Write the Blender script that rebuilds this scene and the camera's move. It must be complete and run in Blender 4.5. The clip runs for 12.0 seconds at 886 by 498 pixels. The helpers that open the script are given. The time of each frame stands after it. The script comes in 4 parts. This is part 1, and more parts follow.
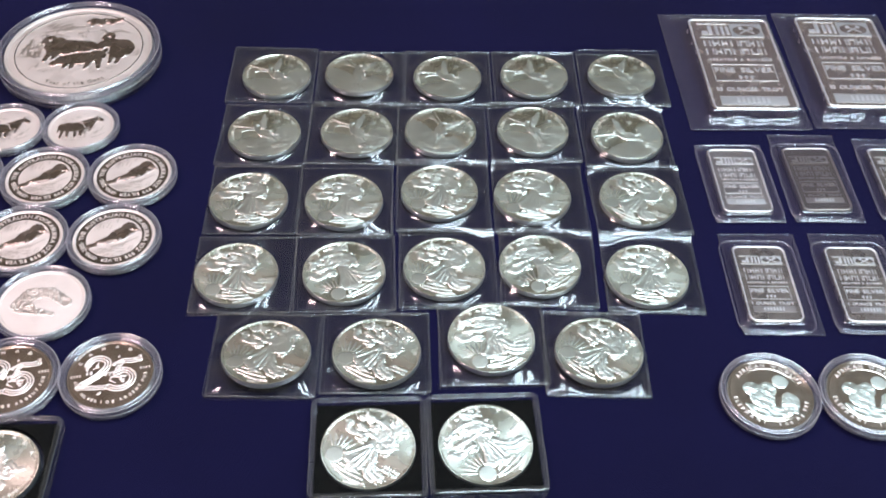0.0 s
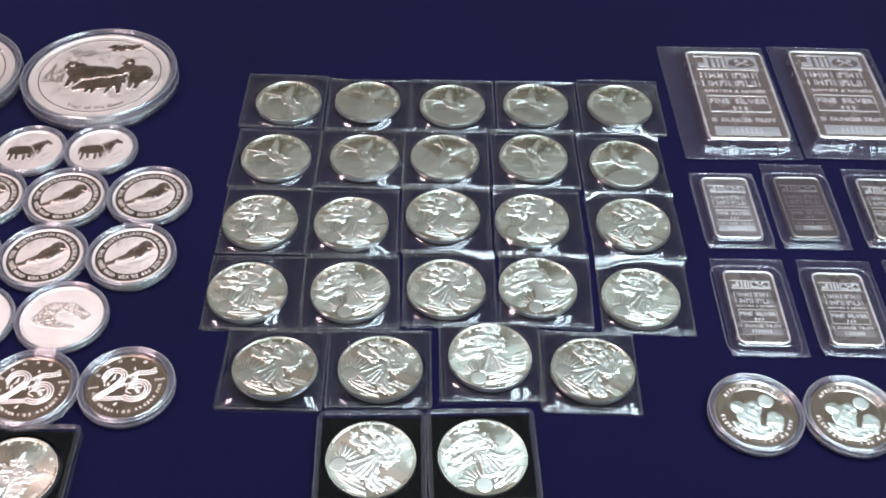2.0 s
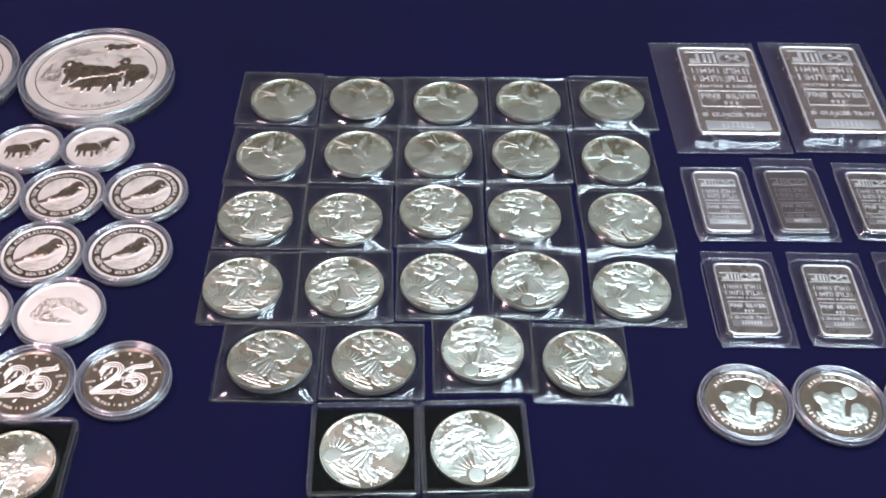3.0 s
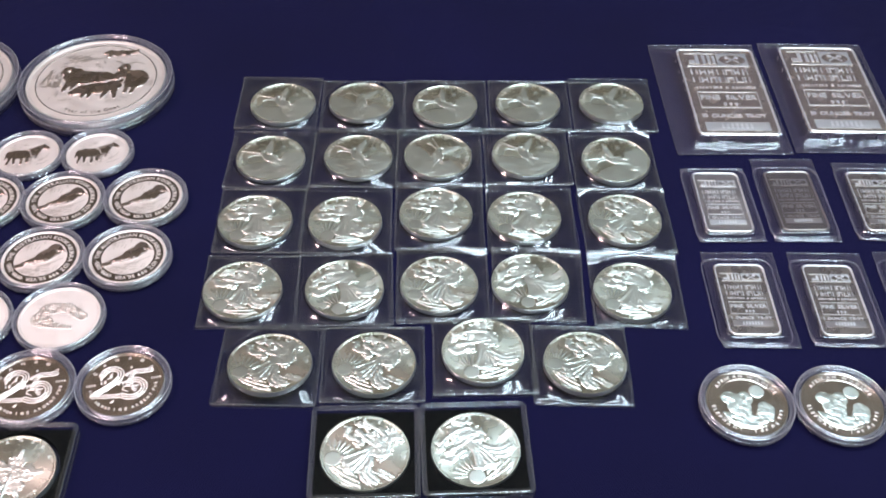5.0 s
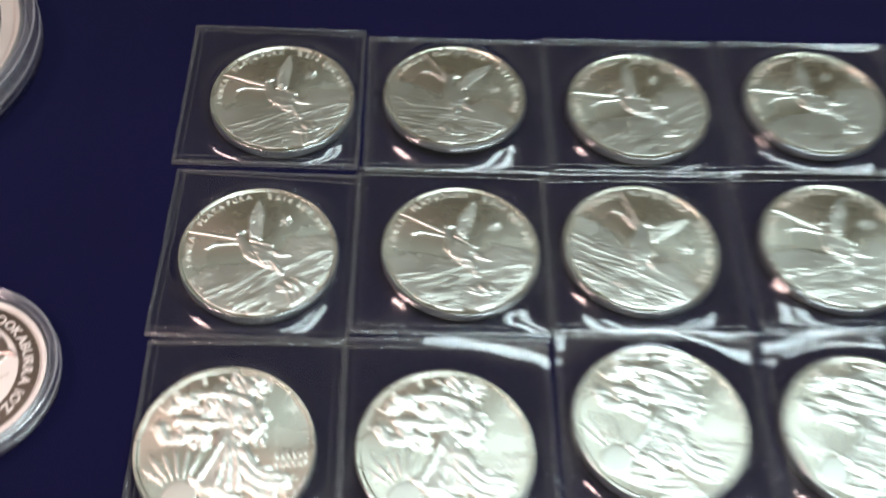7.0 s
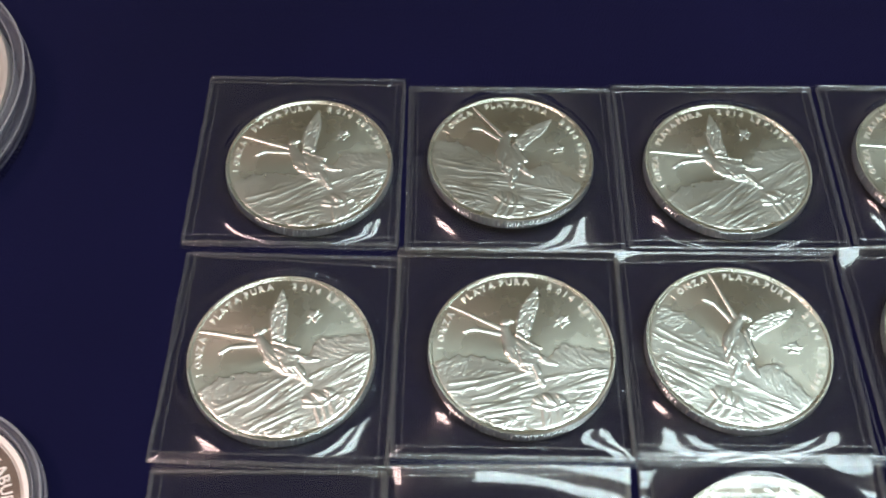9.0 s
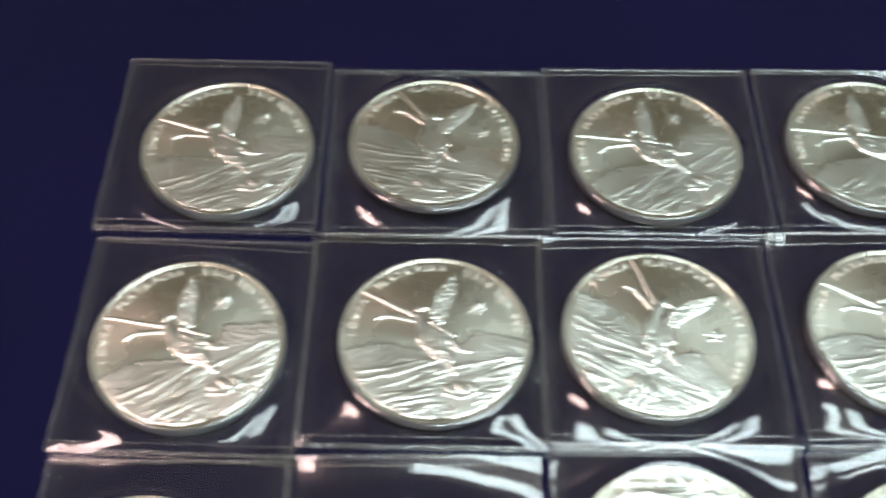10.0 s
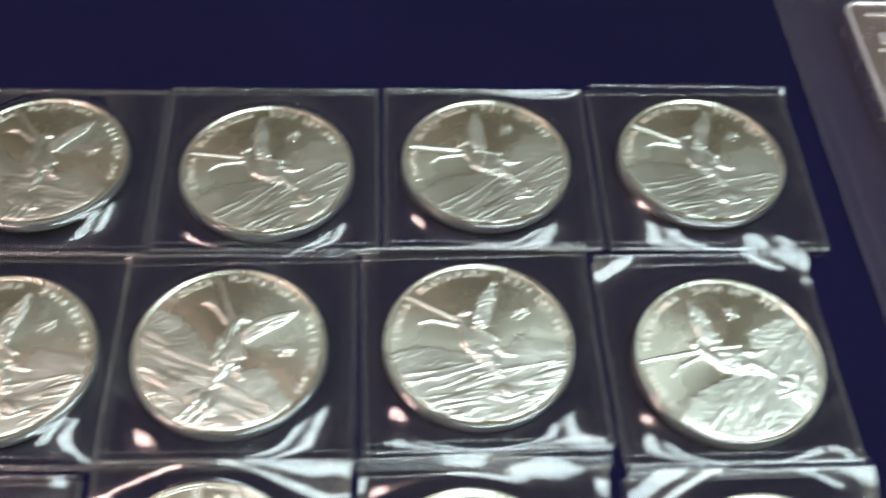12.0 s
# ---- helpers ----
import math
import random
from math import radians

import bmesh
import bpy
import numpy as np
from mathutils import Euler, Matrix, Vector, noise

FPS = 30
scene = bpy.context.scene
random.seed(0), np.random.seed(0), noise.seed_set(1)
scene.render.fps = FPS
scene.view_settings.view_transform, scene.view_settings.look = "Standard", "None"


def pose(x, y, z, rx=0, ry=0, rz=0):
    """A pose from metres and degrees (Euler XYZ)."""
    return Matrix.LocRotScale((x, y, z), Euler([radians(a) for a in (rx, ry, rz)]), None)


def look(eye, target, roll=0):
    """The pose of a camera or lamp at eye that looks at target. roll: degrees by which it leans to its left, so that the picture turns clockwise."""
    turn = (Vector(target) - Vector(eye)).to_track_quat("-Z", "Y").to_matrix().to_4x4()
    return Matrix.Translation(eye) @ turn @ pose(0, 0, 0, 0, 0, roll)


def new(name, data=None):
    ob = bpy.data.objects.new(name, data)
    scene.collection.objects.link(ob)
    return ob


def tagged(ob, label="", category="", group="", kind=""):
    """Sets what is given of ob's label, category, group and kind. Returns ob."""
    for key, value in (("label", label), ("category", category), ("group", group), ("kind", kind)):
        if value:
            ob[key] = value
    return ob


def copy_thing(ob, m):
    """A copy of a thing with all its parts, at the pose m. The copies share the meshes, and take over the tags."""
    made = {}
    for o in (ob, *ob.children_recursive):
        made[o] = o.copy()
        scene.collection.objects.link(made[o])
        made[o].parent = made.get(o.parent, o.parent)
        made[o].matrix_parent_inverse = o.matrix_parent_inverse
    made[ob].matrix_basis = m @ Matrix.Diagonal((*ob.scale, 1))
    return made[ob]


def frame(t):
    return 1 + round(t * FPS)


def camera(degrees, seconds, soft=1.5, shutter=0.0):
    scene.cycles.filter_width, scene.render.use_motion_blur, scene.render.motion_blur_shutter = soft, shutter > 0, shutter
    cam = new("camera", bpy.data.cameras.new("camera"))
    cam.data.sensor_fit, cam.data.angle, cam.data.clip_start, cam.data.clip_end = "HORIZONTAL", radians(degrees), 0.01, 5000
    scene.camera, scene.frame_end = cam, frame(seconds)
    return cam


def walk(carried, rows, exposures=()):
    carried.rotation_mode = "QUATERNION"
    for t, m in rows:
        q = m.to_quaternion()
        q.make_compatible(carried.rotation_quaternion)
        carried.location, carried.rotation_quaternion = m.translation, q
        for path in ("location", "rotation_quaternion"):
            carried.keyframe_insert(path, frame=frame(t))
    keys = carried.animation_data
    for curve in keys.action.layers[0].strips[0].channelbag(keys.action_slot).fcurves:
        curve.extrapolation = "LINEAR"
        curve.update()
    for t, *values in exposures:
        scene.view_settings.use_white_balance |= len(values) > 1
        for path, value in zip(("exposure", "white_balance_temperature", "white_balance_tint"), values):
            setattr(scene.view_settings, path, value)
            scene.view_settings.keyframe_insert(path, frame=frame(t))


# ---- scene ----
cam = camera(44.8, 12.0, soft=1.8, shutter=1.0)

# seconds, place of the lens, (turn to the left, pitch, roll)
PATH = [
    (0, (-0.02332, -0.40543, 0.39078), (-3.298, -46.3, 2.14)),
    (0.5, (-0.02506, -0.40696, 0.39795), (-3.655, -46.559, 1.825)),
    (1, (-0.02788, -0.40512, 0.39905), (-2.777, -46.613, 2.337)),
    (1.5, (-0.0232, -0.41275, 0.40416), (-2.209, -45.997, 2.198)),
    (2, (-0.02112, -0.422, 0.40827), (-2.587, -45.201, 2.322)),
    (2.5, (-0.01905, -0.42675, 0.40923), (-2.714, -45.089, 2.33)),
    (3, (-0.01691, -0.42873, 0.41001), (-2.479, -45.149, 1.919)),
    (5, (-0.01484, -0.4301, 0.40815), (-2.181, -44.78, 1.293)),
    (5.5, (-0.01728, -0.42381, 0.40548), (-2.792, -44.825, 1.94)),
    (6, (-0.02212, -0.32298, 0.36962), (-2.611, -46.429, 1.488)),
    (6.5, (-0.04672, -0.19267, 0.29055), (-4.941, -51.019, 3.828)),
    (6.8, (-0.05521, -0.12636, 0.25063), (-4.666, -54.372, 3.986)),
    (7, (-0.06503, -0.10157, 0.2272), (-4.953, -55.064, 4.245)),
    (7.5, (-0.07076, -0.06832, 0.20717), (-5.076, -56.277, 3.588)),
    (7.7, (-0.07088, -0.06291, 0.20727), (-3.538, -55.978, 2.031)),
    (9.3, (-0.06478, -0.05724, 0.20155), (-1.218, -55.213, 0.79)),
    (9.5, (-0.06313, -0.05902, 0.19977), (-2.157, -54.732, 1.64)),
    (10, (-0.04884, -0.05628, 0.1976), (-1.592, -55.664, 1.114)),
    (10.5, (-0.02209, -0.05883, 0.19836), (-2.345, -55.469, 1.443)),
    (11, (0.00049, -0.06159, 0.19513), (-4.36, -54.025, 3.067)),
    (11.2, (0.00618, -0.06071, 0.19522), (-5.092, -54.359, 3.545)),
    (11.5, (0.01003, -0.06055, 0.19322), (-6.975, -54.378, 5.15)),
    (12, (0.02821, -0.06223, 0.19487), (-6.621, -53.239, 4.669)),
]


def ahead(yaw, pitch):
    a, b = radians(yaw), radians(pitch)
    return Vector((-math.sin(a) * math.cos(b), math.cos(a) * math.cos(b), math.sin(b)))


walk(cam, [(t, look(e, Vector(e) + ahead(y, p), r)) for t, e, (y, p, r) in PATH],
     exposures=[(0, 0.1, 6100, 16), (5.5, 0.1, 6100, 16), (6, 0.16, 6150, 14), (6.8, -0.12, 6500, 12), (7.5, -0.42, 6600, 12), (9.5, -0.26, 6650, 12), (10.4, -0.12, 6700, 12), (12, -0.18, 6700, 12)])

# ---- light ----
world = bpy.data.worlds.new("room_air")
world.use_nodes = True
world.node_tree.nodes["Background"].inputs[0].default_value = (0.30, 0.27, 0.22, 1)
world.node_tree.nodes["Background"].inputs[1].default_value = 0.2
scene.world = world


def area(name, place, target, sx, sy, watts, colour):
    lamp = bpy.data.lights.new(name, "AREA")
    lamp.shape, lamp.size, lamp.size_y, lamp.energy, lamp.color = "RECTANGLE", sx, sy, watts, colour
    ob = new(name, lamp)
    ob.matrix_world = look(place, target)
    return ob


CEIL = 1.75
COOL, WARM = (0.69, 0.92, 1.0), (1.0, 0.72, 0.69)
for y, width, power in ((0.16, 0.26, 14), (-0.42, 0.40, 19.5)):
    area("ceiling_tube_light", (0.48, y, CEIL - 0.20), (0.48, y, 0), 1.1, width, power, COOL)
    # added upward fill, brightens the ceiling that the silver mirrors
    area("ceiling_fill_over_tube", (0.48, y, CEIL - 0.19), (0.48, y, CEIL), 1.1, width, 5.1, (1.0, 1.0, 0.88))
area("ceiling_bulb_light", (-0.85, 0.05, CEIL - 0.16), (-0.85, 0.05, 0), 0.42, 0.42, 13.5, WARM)
# a second added fill aimed at the ceiling, on the warm side
area("ceiling_fill_over_bulb", (-0.85, 0.05, CEIL - 0.15), (-0.85, 0.05, CEIL), 0.42, 0.42, 4.5, WARM)

# ---- materials ----


def material(name):
    m = bpy.data.materials.new(name)
    m.use_nodes = True
    m.node_tree.nodes.clear()
    return m, m.node_tree.nodes, m.node_tree.links


def node(nodes, kind, **values):
    n = nodes.new(kind)
    for key, value in values.items():
        n.inputs[key.replace("_", " ")].default_value = value
    return n


def finish(nodes, links, shader):
    out = nodes.new("ShaderNodeOutputMaterial")
    links.new(shader.outputs[0], out.inputs[0])


def noisy(nodes, links, scale, lo, hi, detail=4.0, coord="Object"):
    """Noise spread between two values."""
    c = nodes.new("ShaderNodeTexCoord")
    n = node(nodes, "ShaderNodeTexNoise", Scale=scale, Detail=detail)
    links.new(c.outputs[coord], n.inputs["Vector"])
    r = nodes.new("ShaderNodeMapRange")
    r.inputs["From Min"].default_value, r.inputs["From Max"].default_value = 0.3, 0.7
    r.inputs["To Min"].default_value, r.inputs["To Max"].default_value = lo, hi
    links.new(n.outputs["Fac"], r.inputs["Value"])
    return n, r


def silver(name, colour, lo, hi, aniso=0.0, bump=0.0, grain=2500.0):
    m, n, l = material(name)
    p = node(n, "ShaderNodeBsdfPrincipled", Metallic=1.0)
    p.inputs["Base Color"].default_value = (*colour, 1)
    _, rough = noisy(n, l, 140.0, lo, hi)
    l.new(rough.outputs[0], p.inputs["Roughness"])
    if aniso:
        p.inputs["Anisotropic"].default_value = aniso
        t = n.new("ShaderNodeTangent")
        t.direction_type, t.axis = "RADIAL", "Z"
        l.new(t.outputs[0], p.inputs["Tangent"])
    if bump:
        g, _ = noisy(n, l, grain, 0, 1, 2.0)
        b = node(n, "ShaderNodeBump", Strength=bump, Distance=0.0002)
        l.new(g.outputs["Fac"], b.inputs["Height"])
        l.new(b.outputs[0], p.inputs["Normal"])
    finish(n, l, p)
    return m


def clear(name, tint, rough, haze, base=0.05, bump=0.0, scale=300.0, veil=(0.75, 0.77, 0.82)):
    """Thin clear plastic: see-through, with a gloss that grows towards the grazing angle and a faint haze."""
    m, n, l = material(name)
    tr = n.new("ShaderNodeBsdfTransparent")
    tr.inputs[0].default_value = (*tint, 1)
    gl = node(n, "ShaderNodeBsdfGlossy", Roughness=rough)
    di = n.new("ShaderNodeBsdfDiffuse")
    di.inputs[0].default_value = (*veil, 1)
    fr = n.new("ShaderNodeLayerWeight")
    up = n.new("ShaderNodeMath")
    up.operation = "POWER"
    up.inputs[1].default_value = 4.0
    l.new(fr.outputs["Facing"], up.inputs[0])
    mul = n.new("ShaderNodeMapRange")
    mul.inputs["To Min"].default_value, mul.inputs["To Max"].default_value = base, 0.95
    l.new(up.outputs[0], mul.inputs["Value"])
    a, b = n.new("ShaderNodeMixShader"), n.new("ShaderNodeMixShader")
    a.inputs[0].default_value = haze
    l.new(tr.outputs[0], a.inputs[1])
    l.new(di.outputs[0], a.inputs[2])
    l.new(mul.outputs[0], b.inputs[0])
    l.new(a.outputs[0], b.inputs[1])
    l.new(gl.outputs[0], b.inputs[2])
    if bump:
        g, _ = noisy(n, l, scale, 0, 1, 3.0)
        bp = node(n, "ShaderNodeBump", Strength=bump, Distance=0.001)
        l.new(g.outputs["Fac"], bp.inputs["Height"])
        l.new(bp.outputs[0], gl.inputs["Normal"])
        l.new(bp.outputs[0], fr.inputs["Normal"])
    finish(n, l, b)
    return m


def plain(name, colour, rough, vary=0.15, scale=60.0, spec=0.5, bump=0.0):
    m, n, l = material(name)
    p = node(n, "ShaderNodeBsdfPrincipled", Roughness=rough)
    p.inputs["Specular IOR Level"].default_value = spec
    nz, r = noisy(n, l, scale, 1 - vary, 1 + vary)
    mix = n.new("ShaderNodeVectorMath")
    mix.operation = "SCALE"
    mix.inputs[0].default_value = colour
    l.new(r.outputs[0], mix.inputs["Scale"])
    l.new(mix.outputs[0], p.inputs["Base Color"])
    if bump:
        b = node(n, "ShaderNodeBump", Strength=bump, Distance=0.001)
        l.new(nz.outputs["Fac"], b.inputs["Height"])
        l.new(b.outputs[0], p.inputs["Normal"])
    finish(n, l, p)
    return m


def cloth_material():
    m, n, l = material("navy_cloth")
    p = node(n, "ShaderNodeBsdfPrincipled", Roughness=0.9)
    p.inputs["Specular IOR Level"].default_value = 0.15
    p.inputs["Sheen Weight"].default_value = 0.07
    p.inputs["Sheen Roughness"].default_value = 0.4
    p.inputs["Sheen Tint"].default_value = (0.25, 0.25, 0.6, 1)
    c = n.new("ShaderNodeTexCoord")
    big = node(n, "ShaderNodeTexNoise", Scale=9.0, Detail=5.0)
    fine = node(n, "ShaderNodeTexNoise", Scale=1400.0, Detail=2.0)
    lint = node(n, "ShaderNodeTexVoronoi", Scale=24.0)
    for t in (big, fine, lint):
        l.new(c.outputs["Object"], t.inputs["Vector"])
    ramp = n.new("ShaderNodeValToRGB")
    ramp.color_ramp.elements[0].position, ramp.color_ramp.elements[1].position = 0.35, 0.7
    ramp.color_ramp.elements[0].color = (0.0029, 0.00215, 0.0232, 1)
    ramp.color_ramp.elements[1].color = (0.0040, 0.0030, 0.0307, 1)
    l.new(big.outputs["Fac"], ramp.inputs[0])
    speck = n.new("ShaderNodeMapRange")
    speck.inputs["From Min"].default_value, speck.inputs["From Max"].default_value = 0.016, 0.008
    speck.inputs["To Min"].default_value, speck.inputs["To Max"].default_value = 0.0, 0.35
    l.new(lint.outputs["Distance"], speck.inputs["Value"])
    mix = n.new("ShaderNodeMix")
    mix.data_type = "RGBA"
    mix.inputs[7].default_value = (0.10, 0.10, 0.16, 1)
    l.new(speck.outputs[0], mix.inputs[0])
    l.new(ramp.outputs[0], mix.inputs[6])
    l.new(mix.outputs[2], p.inputs["Base Color"])
    wave = node(n, "ShaderNodeTexWave", Scale=900.0, Distortion=1.0)
    l.new(c.outputs["Object"], wave.inputs["Vector"])
    add = n.new("ShaderNodeMath")
    l.new(wave.outputs["Fac"], add.inputs[0])
    l.new(fine.outputs["Fac"], add.inputs[1])
    b = node(n, "ShaderNodeBump", Strength=0.5, Distance=0.0004)
    l.new(add.outputs[0], b.inputs["Height"])
    l.new(b.outputs[0], p.inputs["Normal"])
    finish(n, l, p)
    return m


SATIN = silver("satin_silver", (0.87, 0.88, 0.78), 0.235, 0.30, aniso=0.6, bump=0.08)
# cooler and paler copies of the satin silver; colour carries the caught lamp light
RELIEF = silver("satin_relief_silver", (0.87, 0.90, 0.84), 0.29, 0.37, bump=0.12)
LETTER = silver("raised_letter_silver", (0.95, 0.94, 0.89), 0.42, 0.52, bump=0.1)
EDGE = silver("reeded_edge_silver", (0.90, 0.91, 0.87), 0.34, 0.44)
FROST = silver("frosted_silver", (0.90, 0.82, 0.78), 0.5, 0.62, bump=0.25)
# colour lowered to stand in for the dark room its flat tops mirror
MIRROR = silver("mirror_silver", (0.56, 0.47, 0.43), 0.22, 0.32, bump=0.35, grain=700.0)
PROOF = silver("proof_silver", (0.70, 0.60, 0.53), 0.16, 0.24)
# polished border; the dark reflections of its mirror finish are put into the colour
BORDER = silver("darkened_border_silver", (0.42, 0.36, 0.32), 0.20, 0.28)
ETCH = silver("etched_silver", (0.74, 0.67, 0.62), 0.36, 0.46, bump=0.2)
BARSILVER = silver("bar_silver", (0.66, 0.61, 0.57), 0.27, 0.35, bump=0.12)
TENSILVER = silver("large_bar_silver", (0.93, 0.82, 0.72), 0.21, 0.29, bump=0.12)
# pale copy of the bar metal; paints the glints of polished frame and lettering
BARLIGHT = silver("glinting_bar_silver", (0.97, 0.95, 0.93), 0.42, 0.52, bump=0.1)
DULLPLATE = silver("dull_plate_silver", (0.80, 0.78, 0.75), 0.42, 0.52, bump=0.15)
# darker copy of the bar silver, with its dark reflections put into the colour
DARKBAR = silver("dark_bar_silver", (0.50, 0.44, 0.36), 0.24, 0.31, bump=0.1)
TONED = silver("toned_bar_silver", (0.27, 0.23, 0.19), 0.30, 0.36, bump=0.12)
FILM = clear("vinyl_film", (0.98, 0.975, 0.97), 0.07, 0.006, 0.075, bump=0.04, scale=60.0)
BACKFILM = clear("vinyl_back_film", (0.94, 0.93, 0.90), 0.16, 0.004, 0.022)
SEAM = clear("vinyl_seam", (0.94, 0.94, 0.97), 0.14, 0.032, 0.14, bump=0.3, scale=500.0)
# hazy lilac veil paints the bright line on the rolled edge
ROLL = clear("rolled_pouch_edge", (0.96, 0.95, 0.98), 0.12, 0.13, 0.28, veil=(0.78, 0.72, 0.92))
# the violet veil paints a sheen into the clear film
POUCH = clear("pouch_film", (0.97, 0.96, 0.975), 0.07, 0.032, 0.07, bump=0.09, scale=70.0, veil=(0.62, 0.52, 0.88))
ACRYLIC = clear("clear_acrylic", (0.99, 0.99, 0.99), 0.04, 0.001, 0.014)
# lilac veil: painted rim sheen on clear plastic
ACRYLIC_RIM = clear("clear_acrylic_rim", (0.97, 0.96, 0.98), 0.08, 0.05, 0.19, veil=(0.70, 0.64, 0.86))
# whitish haze that paints highlight lines along capsule edges
RIM_HIGHLIGHT = clear("acrylic_edge_highlight", (0.97, 0.96, 0.98), 0.10, 0.34, 0.42, veil=(0.84, 0.78, 0.88))
ACRYLIC_CASE = clear("clear_acrylic_case", (0.97, 0.97, 0.98), 0.06, 0.022, 0.11)
FOAM = plain("black_foam", (0.004, 0.004, 0.004), 0.9, 0.3, 900.0, 0.05, 0.3)
CLOTH = cloth_material()
WALL = plain("beige_paint", (0.68, 0.64, 0.54), 0.7, 0.06, 6.0)
CEILING = plain("ceiling_paint", (0.80, 0.79, 0.72), 0.8, 0.05, 6.0)
FLOOR = plain("brown_floor", (0.35, 0.28, 0.20), 0.5, 0.2, 8.0)
WOOD = plain("table_wood", (0.25, 0.16, 0.09), 0.45, 0.2, 30.0)

# ---- mesh helpers ----
MM = 0.001


def mesh_ob(name, mesh, mats, parent=None, label=""):
    for m in mats if isinstance(mats, (list, tuple)) else [mats]:
        mesh.materials.append(m)
    ob = new(name, mesh)
    ob.parent = parent
    return tagged(ob, label)


def part(name, bm, mat, parent, label="", smooth=True):
    me = bpy.data.meshes.new(name)
    bm.normal_update()
    bm.to_mesh(me)
    bm.free()
    if smooth:
        me.polygons.foreach_set("use_smooth", [True] * len(me.polygons))
    return mesh_ob(name, me, mat, parent, label)


def pydata(name, verts, faces, mat, parent, label="", smooth=True):
    me = bpy.data.meshes.new(name)
    me.from_pydata(verts, [], faces)
    if smooth:
        me.polygons.foreach_set("use_smooth", [True] * len(me.polygons))
    me.update()
    return mesh_ob(name, me, mat, parent, label)


def box(bm, x0, x1, y0, y1, z0, z1, bevel=0.0):
    r = bmesh.ops.create_cube(bm, size=1, matrix=Matrix.LocRotScale(((x0 + x1) / 2, (y0 + y1) / 2, (z0 + z1) / 2), None, (x1 - x0, y1 - y0, z1 - z0)))
    if bevel:
        es = list({e for v in r["verts"] for e in v.link_edges})
        bmesh.ops.bevel(bm, geom=es, offset=bevel, segments=2, affect="EDGES")


def lathe(profile, steps, closed=False):
    """Verts and faces of a profile of (r, z) turned about z."""
    n, verts, faces = len(profile), [], []
    for i in range(steps):
        a = 2 * math.pi * i / steps
        verts += [(r * math.cos(a), r * math.sin(a), z) for r, z in profile]
    for i in range(steps):
        j = (i + 1) % steps
        for k in range(n if closed else n - 1):
            q = (k + 1) % n
            faces.append((i * n + k, j * n + k, j * n + q, i * n + q))
    return verts, faces


def round_rect(w, h, r, seg=6):
    pts = []
    for cx, cy, a0 in ((w / 2 - r, h / 2 - r, 0), (-w / 2 + r, h / 2 - r, 90), (-w / 2 + r, -h / 2 + r, 180), (w / 2 - r, -h / 2 + r, 270)):
        for i in range(seg + 1):
            a = radians(a0 + 90 * i / seg)
            pts.append((cx + r * math.cos(a), cy + r * math.sin(a)))
    return pts


def rings(loops, cap_top=True, cap_bottom=True):
    """Skin through loops of equal length, each a list of points."""
    n, verts, faces = len(loops[0]), [p for lp in loops for p in lp], []
    for k in range(len(loops) - 1):
        for i in range(n):
            j = (i + 1) % n
            faces.append((k * n + i, k * n + j, (k + 1) * n + j, (k + 1) * n + i))
    if cap_bottom:
        faces.append(tuple(range(n))[::-1])
    if cap_top:
        faces.append(tuple(range((len(loops) - 1) * n, len(loops) * n)))
    return verts, faces


def slab(name, w, h, r, levels, mat, parent, label="", smooth=False, top=True, bottom=True):
    """A plate with rounded corners; levels: (inset, z) from the bottom up."""
    loops = [[(x, y, z) for x, y in round_rect(w - 2 * i, h - 2 * i, max(r - i, 0.0002))] for i, z in levels]
    v, f = rings(loops, top, bottom)
    return pydata(name, v, f, mat, parent, label, smooth)


# ---- lettering ----
GLYPHS = {}


def glyph(ch, bold=0.0):
    """Triangles of one letter, one unit high, with its width."""
    if (ch, bold) not in GLYPHS:
        cu = bpy.data.curves.new("glyph", "FONT")
        cu.body, cu.size, cu.resolution_u, cu.extrude = ch, 1.0, 2, 0.04
        cu.offset = bold
        ob = bpy.data.objects.new("glyph", cu)
        scene.collection.objects.link(ob)
        dg = bpy.context.evaluated_depsgraph_get()
        me = ob.evaluated_get(dg).to_mesh()
        vs = np.array([v.co[:] for v in me.vertices]).reshape(-1, 3)
        fs = [tuple(p.vertices) for p in me.polygons]
        w = (vs[:, 0].max() - vs[:, 0].min(), vs[:, 0].min()) if len(vs) else (0.3, 0)
        ob.to_mesh_clear()
        bpy.data.objects.remove(ob)
        bpy.data.curves.remove(cu)
        GLYPHS[ch, bold] = (vs, fs, w)
    return GLYPHS[ch, bold]


def lay(verts, faces, ch, size, m, bold=0.0):
    vs, fs, (w, x0) = glyph(ch, bold)
    base = len(verts)
    for x, y, z in vs:
        verts.append(tuple(m @ Vector(((x - x0 - w / 2) * size, y * size, z * 0.2 * MM / 0.04))))
    faces += [tuple(i + base for i in f) for f in fs]


